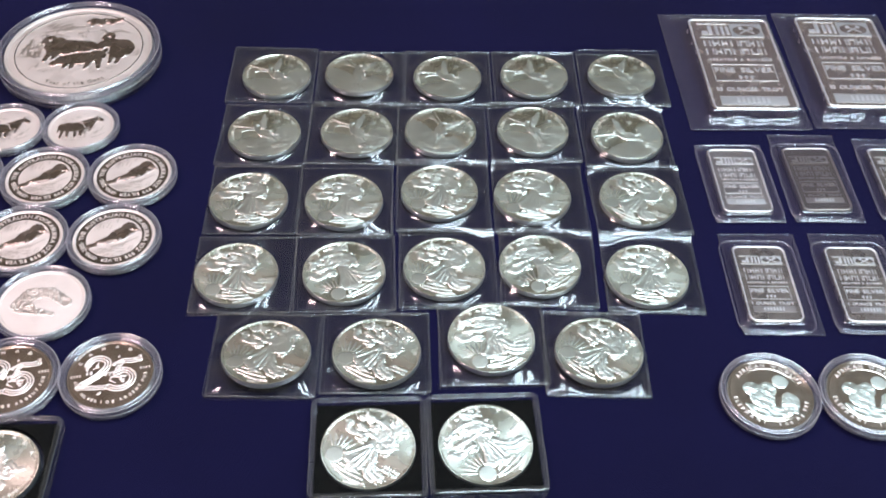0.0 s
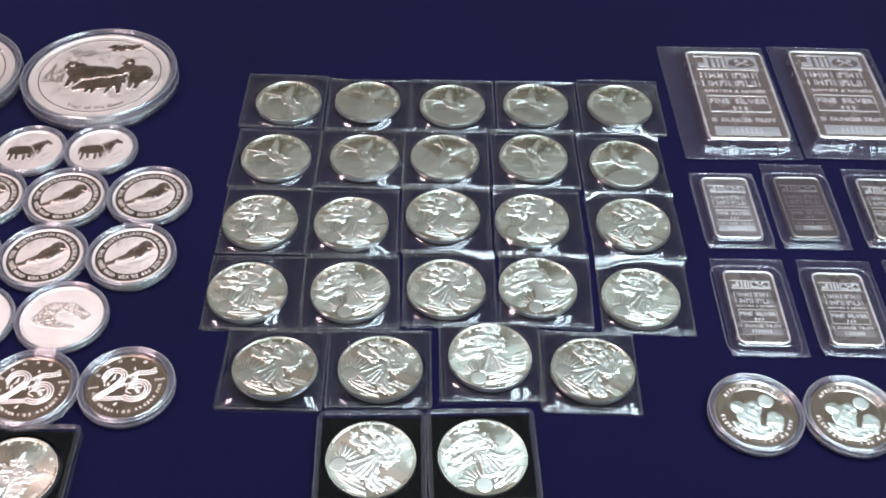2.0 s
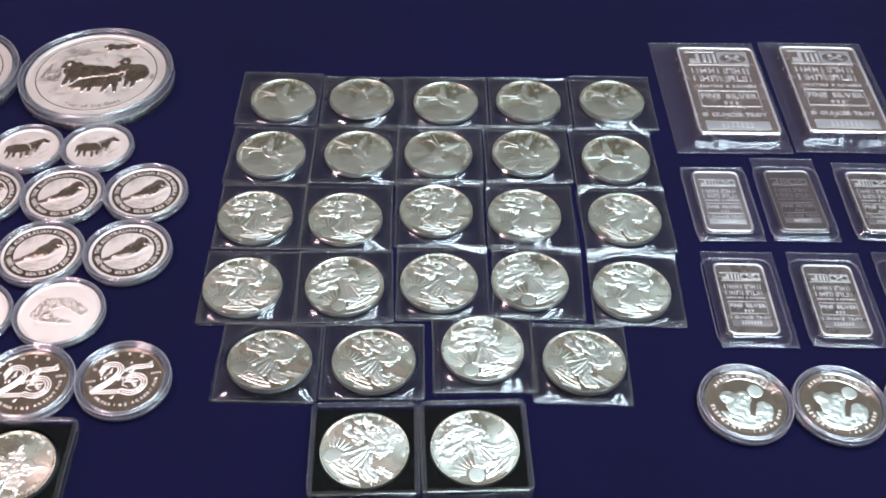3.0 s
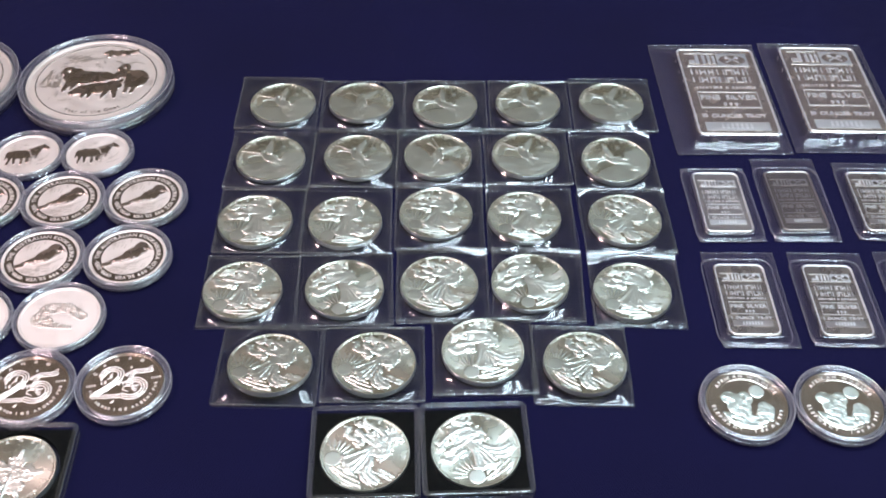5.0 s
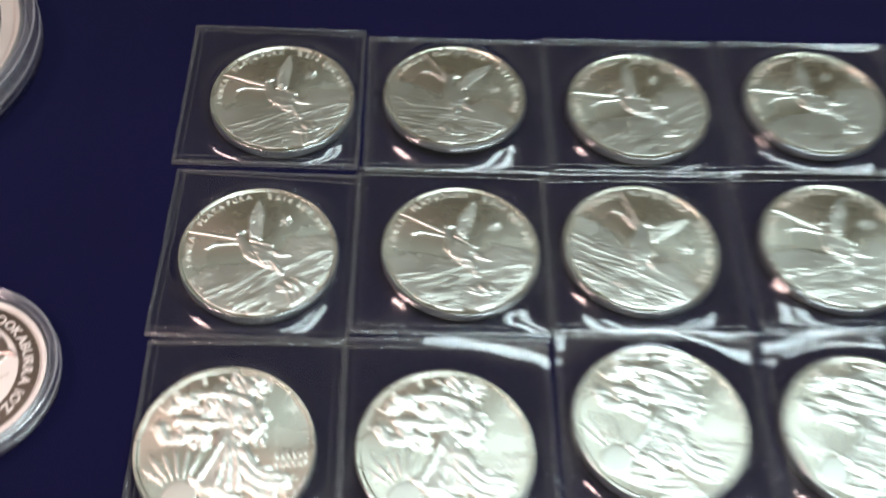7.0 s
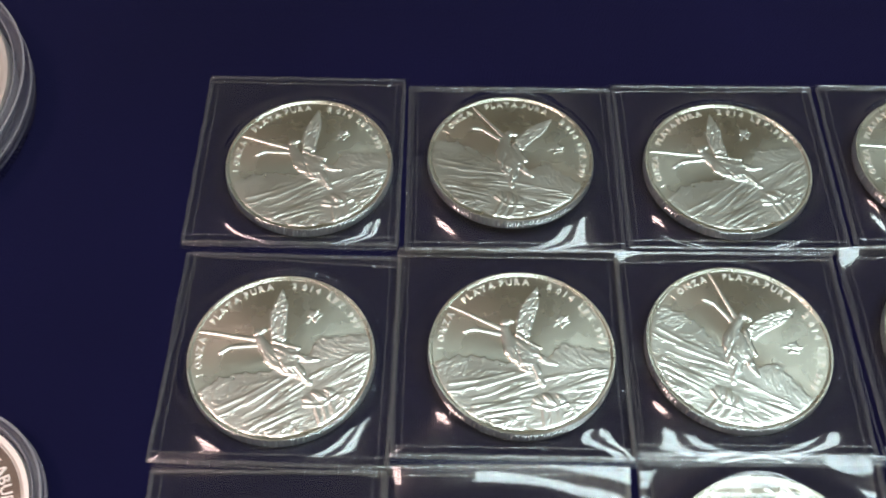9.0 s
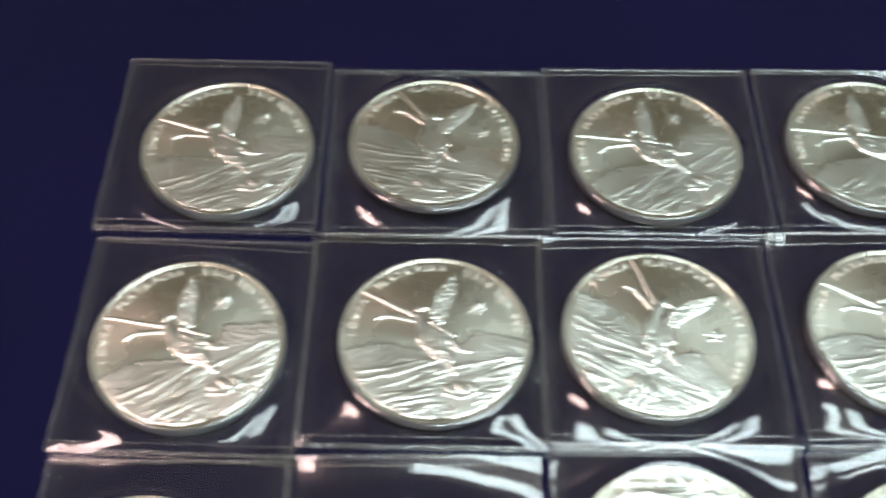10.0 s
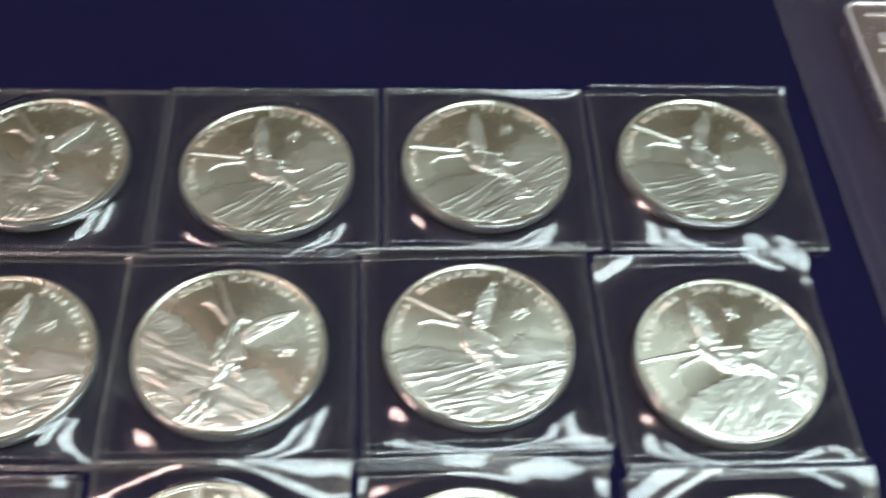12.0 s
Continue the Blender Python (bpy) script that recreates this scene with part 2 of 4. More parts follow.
def arc_text(text, radius, size, start, stop, inward=False, z=0.0, bold=0.012):
    """Letters on a circle, spaced by their widths, from start to stop degrees clockwise from the top. inward: read from inside, along the foot."""
    verts, faces = [], []
    wide = [glyph(ch, bold)[2][0] if ch != " " else 0.24 for ch in text]
    gap = 0.15
    at = [sum(wide[:i]) + gap * i + wide[i] / 2 for i in range(len(text))]
    span = max(at[-1] - at[0], 1e-6)
    for i, ch in enumerate(text):
        if ch == " ":
            continue
        a = start + (stop - start) * (at[i] - at[0]) / span
        t = radians(90 - a)
        turn = -a + (180 if inward else 0)
        r = radius + size * 0.7 if inward else radius
        lay(verts, faces, ch, size, pose(r * math.cos(t), r * math.sin(t), z, 0, 0, turn), bold)
    return verts, faces


def line_text(text, width, size, x, y, z=0.0, bold=0.012):
    """A line of letters, centred at x, spread over a width."""
    verts, faces = [], []
    widths = [glyph(c)[2][0] * size if c != " " else size * 0.35 for c in text]
    gap = (width - sum(widths)) / max(len(text) - 1, 1)
    at = x - width / 2
    for ch, w in zip(text, widths):
        if ch != " ":
            lay(verts, faces, ch, size, pose(at + w / 2, y, z), bold)
        at += w + gap
    return verts, faces


def join(*bits):
    verts, faces = [], []
    for v, f in bits:
        b = len(verts)
        verts += v
        faces += [tuple(i + b for i in q) for q in f]
    return verts, faces


def bars(rows, z0, z1, draft=0.08 * 0.001):
    """Plain raised bars with sloping flanks: (x0, x1, y0, y1)."""
    verts, faces = [], []
    for x0, x1, y0, y1 in rows:
        b = len(verts)
        for z, e in ((z0, 0.0), (z1, min(draft, (x1 - x0) * .3, (y1 - y0) * .3))):
            verts += [(x, y, z) for x, y in ((x0 + e, y0 + e), (x1 - e, y0 + e), (x1 - e, y1 - e), (x0 + e, y1 - e))]
        faces += [tuple(b + i for i in q) for q in ((4, 5, 6, 7), (0, 1, 5, 4), (1, 2, 6, 5), (2, 3, 7, 6), (3, 0, 4, 7))]
    return verts, faces


# ---- relief shapes on a disc of radius 1 ----


def limb(x, y, ax, ay, bx, by, ra, rb):
    """A tapered rounded bar."""
    dx, dy = bx - ax, by - ay
    t = np.clip(((x - ax) * dx + (y - ay) * dy) / (dx * dx + dy * dy), 0, 1)
    d = np.hypot(x - ax - t * dx, y - ay - t * dy) / (ra + (rb - ra) * t)
    return np.sqrt(np.clip(1 - d * d, 0, 1))


def oval(x, y, cx, cy, a, b, turn=0.0):
    c, s = math.cos(radians(turn)), math.sin(radians(turn))
    u, v = ((x - cx) * c + (y - cy) * s) / a, (-(x - cx) * s + (y - cy) * c) / b
    return np.sqrt(np.clip(1 - u * u - v * v, 0, 1))


def ripple(x, y, seed, scale):
    """Smooth waves at mixed angles, about -1 to 1."""
    rnd, out = random.Random(seed), 0
    for k in range(6):
        a, f = rnd.uniform(0, 2 * math.pi), scale * rnd.uniform(0.6, 1.7)
        out = out + np.sin(f * (x * math.cos(a) + y * math.sin(a)) + rnd.uniform(0, 6.3))
    return out / 3.0


def many(*shapes):
    return np.maximum.reduce(shapes)


def strokes(x, y, seed, count, area, angle, spread, length, width):
    """Many short thin raised strokes strewn over a box (x0, x1, y0, y1)."""
    rnd, out = random.Random(seed), np.zeros_like(x)
    x0, x1, y0, y1 = area
    for k in range(count):
        cx, cy = rnd.uniform(x0, x1), rnd.uniform(y0, y1)
        t, ln = radians(angle + rnd.uniform(-spread, spread)), length * rnd.uniform(.5, 1.4) / 2
        out = np.maximum(out, rnd.uniform(.5, 1) * limb(x, y, cx - ln * math.cos(t), cy - ln * math.sin(t), cx + ln * math.cos(t), cy + ln * math.sin(t), width * rnd.uniform(.6, 1.4), width * .4))
    return out


def cord(x, y, ra, rb, *pts):
    """A rounded bar along several points, tapering from ra to rb."""
    n = len(pts) - 1
    return many(*[limb(x, y, *pts[i], *pts[i + 1], ra + (rb - ra) * i / n, ra + (rb - ra) * (i + 1) / n) for i in range(n)])


def seen(design, turn):
    """The design turned to the left by some degrees."""
    c, s = math.cos(radians(turn)), math.sin(radians(turn))
    return lambda x, y: design(x * c - y * s, x * s + y * c)


def winged_design(x, y):
    """A winged form over mountain ridges, with a short column."""
    arm = many(cord(x, y, .010, .032, (-.78, .57), (-.60, .48), (-.42, .38), (-.30, .32), (-.20, .27)), cord(x, y, .022, .030, (-.61, .24), (-.50, .27), (-.36, .24), (-.20, .20)), oval(x, y, -.59, .24, .045, .022, 20))
    body = many(oval(x, y, -.165, .345, .055, .05), oval(x, y, -.10, .36, .035, .03), cord(x, y, .05, .085, (-.17, .27), (-.15, .16), (-.10, .03)), oval(x, y, -.13, .15, .075, .04, -20), cord(x, y, .03, .02, (-.04, .19), (.10, .08), (.20, .02)))
    gown = many(oval(x, y, .0, -.02, .21, .16, -32), cord(x, y, .12, .035, (.0, -.10), (.12, -.27), (.20, -.42)), cord(x, y, .05, .02, (.12, -.05), (.26, -.14), (.36, -.18)))
    gown = .62 * gown + .46 * strokes(x, y, 51, 44, (-.16, .24, -.34, .12), -50, 36, .15, .030) * (gown > 0)
    t = np.clip((y - .16) / .66, 0, 1)
    left, right = np.interp(t, (0, .3, .6, 1), (-.06, -.05, .01, .21)), np.interp(t, (0, .25, .65, 1), (.10, .14, .235, .23))
    inside = np.clip(np.minimum(x - left, right - x) / .02, 0, 1) * ((y > .16) & (y < .81))
    feather = many(strokes(x, y, 52, 95, (-.06, .24, .16, .80), 28, 22, .085, .017), strokes(x, y, 53, 24, (-.02, .24, .3, .80), 66, 10, .22, .013))
    wing = inside * (.34 + .60 * feather)
    fig = many(.46 * arm, .85 * body, .95 * gown, .62 * wing)
    ridge = np.interp(x, (-1, -.93, -.80, -.67, -.60, -.50, -.34, -.15, .10, .30, .37, .44, .54, .66, .82, 1), (-.20, -.12, -.10, -.04, -.07, -.05, -.10, -.14, -.16, -.12, .03, .09, .06, .03, .0, -.06)) + .010 * np.sin(43 * x) + .007 * np.sin(91 * x + 1)
    slope = np.clip((ridge - y) / .03, 0, 1)
    crest = np.clip(1 - np.abs(ridge - y - .025) / .03, 0, 1)
    lower = np.interp(x, (-1, -.7, -.4, -.1, .3, .62, .72, 1), (-.34, -.30, -.22, -.24, -.30, -.24, -.20, -.26)) + .012 * np.sin(37 * x)
    near = np.clip((lower - y) / .03, 0, 1)
    beds = many(strokes(x, y, 61, 30, (-.95, .95, -.82, -.22), 13, 8, .62, .024), .7 * strokes(x, y, 66, 70, (-.95, .95, -.85, -.15), 16, 14, .26, .016), cord(x, y, .035, .022, (.34, -.52), (.60, -.42), (.95, -.32)), cord(x, y, .03, .02, (-.58, -.76), (-.34, -.68), (-.06, -.60)))
    faces = many(strokes(x, y, 62, 22, (.36, .85, -.16, .08), -50, 24, .20, .026), strokes(x, y, 63, 22, (-.95, -.4, -.28, -.07), 50, 34, .15, .024))
    plain = np.clip(np.hypot((x - .26) / 1.3, y + .68) / .13 - 1.0, 0, 1)
    rocks = slope * (.10 + .05 * crest + .11 * faces + .04 * ripple(x, y, 6, 11)) + near * (.05 + .20 * beds * plain + .05 * ripple(x, y, 8, 15)) + .010 * slope * ripple(x, y, 4, 60)
    col = many(oval(x, y, .26, -.60, .19, .085) * (.55 + .45 * (np.sin(46 * (x + .6 * y)) > 0)), np.clip(2 * limb(x, y, .28, -.68, .29, -.92, .12, .12), 0, 1) * (.40 + .25 * (np.sin(75 * x) > 0)), .8 * cord(x, y, .022, .022, (.09, -.66), (.26, -.72), (.44, -.65)))
    scrub = many(strokes(x, y, 64, 60, (-.75, .80, -.95, -.40), 60, 70, .10, .020) * np.clip((np.hypot(x, y) - .74) / .06, 0, 1), strokes(x, y, 68, 18, (-.38, .0, -.92, -.80), 20, 60, .10, .022), strokes(x, y, 69, 14, (.5, .74, -.72, -.5), 30, 60, .12, .024))
    mark = many(strokes(x, y, 65, 10, (.41, .51, .29, .42), 60, 60, .09, .016), oval(x, y, .46, .41, .03, .03))
    return many(fig * .74, rocks, col * .62, scrub * .36, mark * .30)


def striding_design(x, y):
    """A draped striding form, a low sun with rays and a billowing flag."""
    crown = many(oval(x, y, .04, .76, .10, .11), strokes(x, y, 71, 34, (-.28, .30, .60, .92), 30, 70, .11, .034))
    arm = many(cord(x, y, .075, .045, (.08, .60), (-.22, .64), (-.46, .56), (-.70, .46)), cord(x, y, .04, .03, (-.50, .48), (-.64, .38), (-.74, .34)))
    chest = many(oval(x, y, -.02, .42, .17, .20), oval(x, y, .18, .38, .13, .13), cord(x, y, .08, .06, (.16, .52), (.32, .36), (.24, .20), (.08, .22)))
    curls = many(cord(x, y, .075, .065, (-.78, .06), (-.68, -.05), (-.52, -.02), (-.40, .08), (-.24, .08)), cord(x, y, .07, .06, (-.60, .20), (-.42, .24), (-.24, .24), (-.10, .30)), strokes(x, y, 70, 34, (-.78, -.16, -.06, .44), 10, 55, .11, .030))
    branch = many(strokes(x, y, 72, 40, (.08, .40, .08, .54), 40, 70, .10, .028), strokes(x, y, 73, 34, (-.42, .0, .22, .58), 20, 70, .10, .026))
    hip = many(oval(x, y, .0, .10, .13, .16), cord(x, y, .12, .17, (.0, .08), (.02, -.16), (.06, -.42)))
    pleat = many(cord(x, y, .04, .035, (-.04, .12), (-.10, -.18), (-.18, -.44)), cord(x, y, .035, .04, (.02, .08), (.04, -.20), (.04, -.46)), cord(x, y, .035, .045, (.08, .08), (.20, -.16), (.28, -.42)), cord(x, y, .03, .03, (.05, .0), (.12, -.22), (.17, -.44)))
    flare = many(cord(x, y, .07, .05, (.20, .02), (.36, -.14), (.52, -.20), (.74, -.18)), cord(x, y, .06, .05, (.26, -.14), (.42, -.30), (.60, -.32), (.80, -.26)), cord(x, y, .05, .035, (.34, -.36), (.52, -.44), (.70, -.42)), strokes(x, y, 74, 16, (.32, .78, -.40, -.12), 20, 40, .16, .028))
    foot = many(cord(x, y, .05, .04, (-.22, -.44), (-.06, -.50), (.10, -.48), (.26, -.54)), strokes(x, y, 75, 14, (-.24, .30, -.58, -.42), 10, 40, .12, .030))
    ground = many(cord(x, y, .022, .018, (-.12, -.78), (.20, -.70), (.56, -.54)), cord(x, y, .020, .016, (.0, -.84), (.34, -.76), (.66, -.58)), .8 * strokes(x, y, 76, 16, (-.05, .6, -.82, -.56), 22, 12, .26, .014))
    sx, sy = x + .30, y + .66
    rad, ang = np.hypot(sx, sy), np.arctan2(sy, sx)
    sun = np.clip((.19 - rad) / .02, 0, 1) * .16
    rays = np.clip(np.cos(25 * ang + 1) * 2.2 - .6, 0, 1) * np.clip((rad - .22) / .03, 0, 1) * np.clip((.60 - rad) / .25, 0, 1) * np.clip((ang - 1.0) / .15, 0, 1) * np.clip((2.95 - ang) / .15, 0, 1)
    u, v = .94 * (x - .74) + .34 * (y - .02), -.34 * (x - .74) + .94 * (y - .02)
    motto = ((np.abs(np.abs(v) - .05) < .034) & (np.abs(u) < .20)) * np.clip(np.sin(95 * u + 9 * np.sign(v)) * 1.6 + .5, 0, 1)
    rough = 1 + .18 * ripple(x, y, 31, 22) + .16 * ripple(x, y, 33, 55) + .12 * ripple(x, y, 37, 100)
    cloth = many(crown * .62, arm * .66, chest * .62, curls * .62, branch * .62, hip * .36, pleat * .58, flare * .60, foot * .50) * rough
    return many(cloth, ground * .42, sun, rays * .22, motto * .30)


def flat(design, level=0.25):
    """The same outline with a level top, on a faintly hammered ground."""
    return lambda x, y: many(level * np.clip(design(x, y) * 5, 0, 1) * (.92 + .10 * ripple(x, y, 93, 46)), np.clip(.026 + .018 * ripple(x, y, 91, 8) + .010 * ripple(x, y, 92, 22), 0, .042), np.clip(design(x, y) * 2.2, 0, .064))


def grazers_design(x, y):
    """Three woolly rounded blocks on short posts, below a leafy bough; the nearest has a pale outline."""
    a = many(oval(x, y, -.16, .05, .34, .17, -3), oval(x, y, .02, .05, .24, .16), oval(x, y, -.34, .12, .15, .17), oval(x, y, -.44, .22, .10, .10), oval(x, y, -.50, .18, .06, .05, 50), limb(x, y, -.38, -.05, -.43, -.27, .06, .025), limb(x, y, -.30, -.06, -.32, -.24, .06, .025))
    b = many(oval(x, y, .56, .03, .19, .22), oval(x, y, .40, .09, .18, .17), oval(x, y, .36, .30, .08, .11), oval(x, y, .30, .28, .05, .04, 60), limb(x, y, .48, -.08, .46, -.30, .05, .025), limb(x, y, .58, -.10, .55, -.30, .045, .025))

    def near(g):
        return many(oval(x, y, .06, -.20, .28 + g, .125 + g, 8), oval(x, y, -.16, -.24, .14 + g, .10 + g, 30), oval(x, y, -.27, -.31, .08 + g, .06 + g, 40), oval(x, y, .26, -.14, .13 + g, .12 + g), limb(x, y, .34, -.08, .37, .0, .035 + g, .03 + g), limb(x, y, -.10, -.28, -.14, -.42, .05 + g, .022 + g), limb(x, y, -.02, -.28, -.04, -.42, .045 + g, .022 + g), limb(x, y, .20, -.24, .15, -.43, .05 + g, .022 + g), limb(x, y, .30, -.22, .33, -.42, .05 + g, .022 + g))

    leaves = strokes(x, y, 81, 34, (.0, .46, .62, .74), 20, 50, .10, .026)
    pale = many(strokes(x, y, 82, 40, (-.78, -.52, -.12, .20), 80, 25, .14, .016), strokes(x, y, 84, 26, (-.50, -.16, .42, .60), 20, 50, .10, .020), cord(x, y, .014, .012, (-.55, .40), (-.2, .52), (.2, .60), (.5, .62)), strokes(x, y, 88, 8, (-.06, .04, .30, .46), 60, 60, .08, .012), strokes(x, y, 89, 14, (.62, .82, -.10, .06), 60, 30, .10, .014), limb(x, y, -.82, -.17, -.5, -.17, .012, .012), limb(x, y, .66, -.12, .80, -.12, .012, .012), strokes(x, y, 90, 30, (-.6, .6, -.5, -.3), 20, 60, .07, .012))
    pale = many(pale, cord(x, y, .020, .012, (-.44, .30), (-.38, .36), (-.30, .33)), cord(x, y, .020, .012, (-.48, .30), (-.54, .35), (-.58, .31)), cord(x, y, .020, .012, (.38, .40), (.50, .45), (.62, .41)), cord(x, y, .020, .012, (.32, .40), (.26, .46), (.20, .47)))
    eye = many(oval(x, y, -.44, .20, .035, .018, 20), oval(x, y, .37, .29, .025, .02))
    gap = near(.022) > 0
    dark = np.where(gap | (eye > 0), 0, many(a, b))
    return many(dark * .8, near(0) * .8, leaves * .5 * (dark <= 0), .036 * pale * (dark <= 0) * ~gap)


def pair_design(x, y):
    """Two long rounded blocks on posts, one behind the other."""
    far = many(oval(x, y, .10, .12, .28, .15, 14), cord(x, y, .14, .075, (.14, .14), (.30, .24), (.42, .31)), cord(x, y, .075, .04, (.42, .32), (.52, .25), (.57, .20)), limb(x, y, .42, .38, .43, .43, .025, .01), limb(x, y, .16, .02, .08, -.28, .05, .026), limb(x, y, .30, .08, .22, -.20, .05, .026))

    def near(g):
        return many(oval(x, y, -.28, .04, .30 + g, .19 + g, -6), oval(x, y, -.46, .06, .15 + g, .16 + g), limb(x, y, -.10, .06, .02, -.10, .15 + g, .09 + g), limb(x, y, .02, -.12, .0, -.32, .075 + g, .04 + g), limb(x, y, -.50, .0, -.50, -.18, .07 + g, .04 + g), limb(x, y, -.50, -.18, -.55, -.38, .04 + g, .026 + g), limb(x, y, -.36, -.02, -.36, -.36, .05 + g, .026 + g), limb(x, y, -.14, -.06, -.16, -.40, .05 + g, .028 + g), limb(x, y, -.58, .10, -.62, -.16, .03 + g, .014 + g))

    turf = many(strokes(x, y, 83, 34, (-.1, .62, -.42, -.06), 35, 30, .16, .020), strokes(x, y, 98, 16, (-.6, .0, .28, .5), 30, 50, .12, .018), strokes(x, y, 99, 18, (-.6, .4, -.55, -.36), 15, 30, .16, .016))
    return np.where(near(.03) > 0, 0, many(far, .05 * turf)) * .7 + near(0) * .7


def perched_design(x, y):
    """A plump tapered rounded form on a thin bough, over a rough slope."""
    a = many(oval(x, y, .30, .20, .175, .165), oval(x, y, .12, .08, .26, .155, 20), limb(x, y, .16, .08, -.16, -.05, .125, .085), cord(x, y, .08, .045, (-.16, -.04), (-.34, -.10), (-.56, -.17)), limb(x, y, .42, .20, .58, .14, .045, .010))
    pale = many(cord(x, y, .012, .008, (.06, -.05), (-.12, -.09), (-.36, -.13)), limb(x, y, .36, .17, .54, .15, .010, .007), strokes(x, y, 97, 12, (-.50, -.1, -.16, -.06), 14, 10, .10, .010))
    rock = many(strokes(x, y, 85, 46, (-.52, .16, -.52, -.22), 18, 35, .14, .015), strokes(x, y, 86, 26, (-.40, .10, .18, .52), 55, 25, .16, .012), strokes(x, y, 87, 20, (.14, .5, -.5, -.1), 40, 40, .16, .012), cord(x, y, .02, .012, (-.05, -.2), (.2, -.16), (.52, -.02)))
    return np.where(pale > 0, .02, many(a, .05 * rock)) * .7


def leafy_design(x, y):
    """A curved clump of rough foliage."""
    a = many(limb(x, y, -.46, .0, -.25, .28, .18, .16), limb(x, y, -.25, .28, .18, .26, .16, .13), limb(x, y, .18, .26, .50, -.06, .13, .12), limb(x, y, -.2, -.18, .22, -.34, .10, .05), oval(x, y, -.34, -.08, .2, .16))
    return many(.5 * strokes(x, y, 9, 480, (-.68, .66, -.46, .48), 50, 80, .09, .018) * (a > 0), .05 * (a > 0), .045 * strokes(x, y, 10, 40, (-.4, .5, -.2, .2), 30, 60, .14, .02))


def maple_design(x, y):
    """A broad leaf with lobes and veins."""
    r, a = np.hypot(x, y + .1), np.arctan2(x, y + .1)
    edge = .54 + .13 * np.cos(5 * a) + .06 * np.cos(15 * a) + .04 * np.cos(25 * a)
    leaf = np.clip((edge - r) / .05, 0, 1) * (.30 + .10 * ripple(x, y, 12, 26) + .55 * strokes(x, y, 13, 150, (-.62, .62, -.7, .6), 60, 80, .12, .018))
    return many(leaf * .6, limb(x, y, 0, -.1, .05, -.8, .03, .03) * .5)


def tusker_design(x, y):
    """Two bulky rounded forms on a strip of ground, and a disc above."""
    a = many(.8 * oval(x, y, -.20, -.12, .28, .27), oval(x, y, -.44, .12, .21, .19, 10), oval(x, y, -.06, .16, .21, .23), oval(x, y, -.26, .12, .13, .16), limb(x, y, -.26, .02, -.22, -.34, .09, .05), limb(x, y, -.10, .0, -.02, -.44, .12, .08), limb(x, y, .02, .02, .06, -.30, .08, .06))
    b = many(.8 * oval(x, y, .49, -.16, .20, .25), oval(x, y, .44, .0, .17, .17), oval(x, y, .56, -.08, .13, .20), limb(x, y, .36, -.06, .26, -.36, .08, .05), limb(x, y, .48, -.10, .46, -.42, .10, .08), limb(x, y, .58, -.10, .60, -.36, .08, .06))
    ground = np.clip((-.34 - .10 * x * x - y + .05 * np.sin(9 * x)) / .04, 0, 1) * np.clip((.70 - np.hypot(x, y)) / .03, 0, 1) * (.55 + .35 * ripple(x, y, 14, 30))
    disc = np.clip((.20 - np.hypot(x - .24, y - .46)) / .02, 0, 1) * .4
    lines = strokes(x, y, 95, 70, (-.6, .7, -.45, .4), 60, 50, .14, .020) * (many(a, b) > 0)
    return many(a * (.6 + .16 * ripple(x, y, 15, 20) + .1 * ripple(x, y, 18, 60)), b * (.6 + .16 * ripple(x, y, 16, 20) + .1 * ripple(x, y, 19, 60)), lines * .8, ground * .6, disc) * .7


def numeral_design(x, y):
    """The number 25 in double outline, with small leaves scattered through it."""
    def outline(w, *pts):
        d = 1 - cord(x, y, w, w, *pts) ** 2
        return np.where((d < 1) & ((d > .42) | (d < .03)), 1.0, 0.0)

    def bow(n, *pts):
        """Points of a smooth curve through some points."""
        p = [pts[0], *pts, pts[-1]]
        out = []
        for k in range(1, len(p) - 2):
            for j in range(n):
                t = j / n
                out.append(tuple(.5 * (2 * p[k][c] + (p[k + 1][c] - p[k - 1][c]) * t + (2 * p[k - 1][c] - 5 * p[k][c] + 4 * p[k + 1][c] - p[k + 2][c]) * t * t + (3 * p[k][c] - p[k - 1][c] - 3 * p[k + 1][c] + p[k + 2][c]) * t ** 3) for c in (0, 1)))
        return out + [pts[-1]]

    two = outline(.080, *bow(4, (-.58, .26), (-.50, .42), (-.32, .48), (-.15, .40), (-.12, .24), (-.22, .06), (-.40, -.14), (-.62, -.32)))
    foot = outline(.060, (-.70, -.40), (-.40, -.40), (-.08, -.38))
    top = outline(.070, (.22, .40), (.40, .41), (.60, .45))
    neck = outline(.050, (.21, .38), (.16, .24), (.12, .08))
    bowl = outline(.080, *bow(4, (.12, .04), (.26, .13), (.42, .10), (.53, -.05), (.50, -.24), (.36, -.38), (.18, -.41), (.02, -.36)))
    leaves = many(strokes(x, y, 21, 9, (-.60, -.34, .02, .32), 40, 70, .10, .026), strokes(x, y, 22, 7, (-.14, .10, -.26, .06), 40, 70, .10, .024), strokes(x, y, 23, 6, (.02, .12, .30, .56), 40, 60, .10, .024), strokes(x, y, 24, 6, (.16, .36, -.24, -.02), 30, 70, .09, .024), strokes(x, y, 25, 2, (-.18, -.12, -.66, -.54), 55, 10, .14, .018))
    return .4 * many(two, foot, top, neck, bowl, leaves)


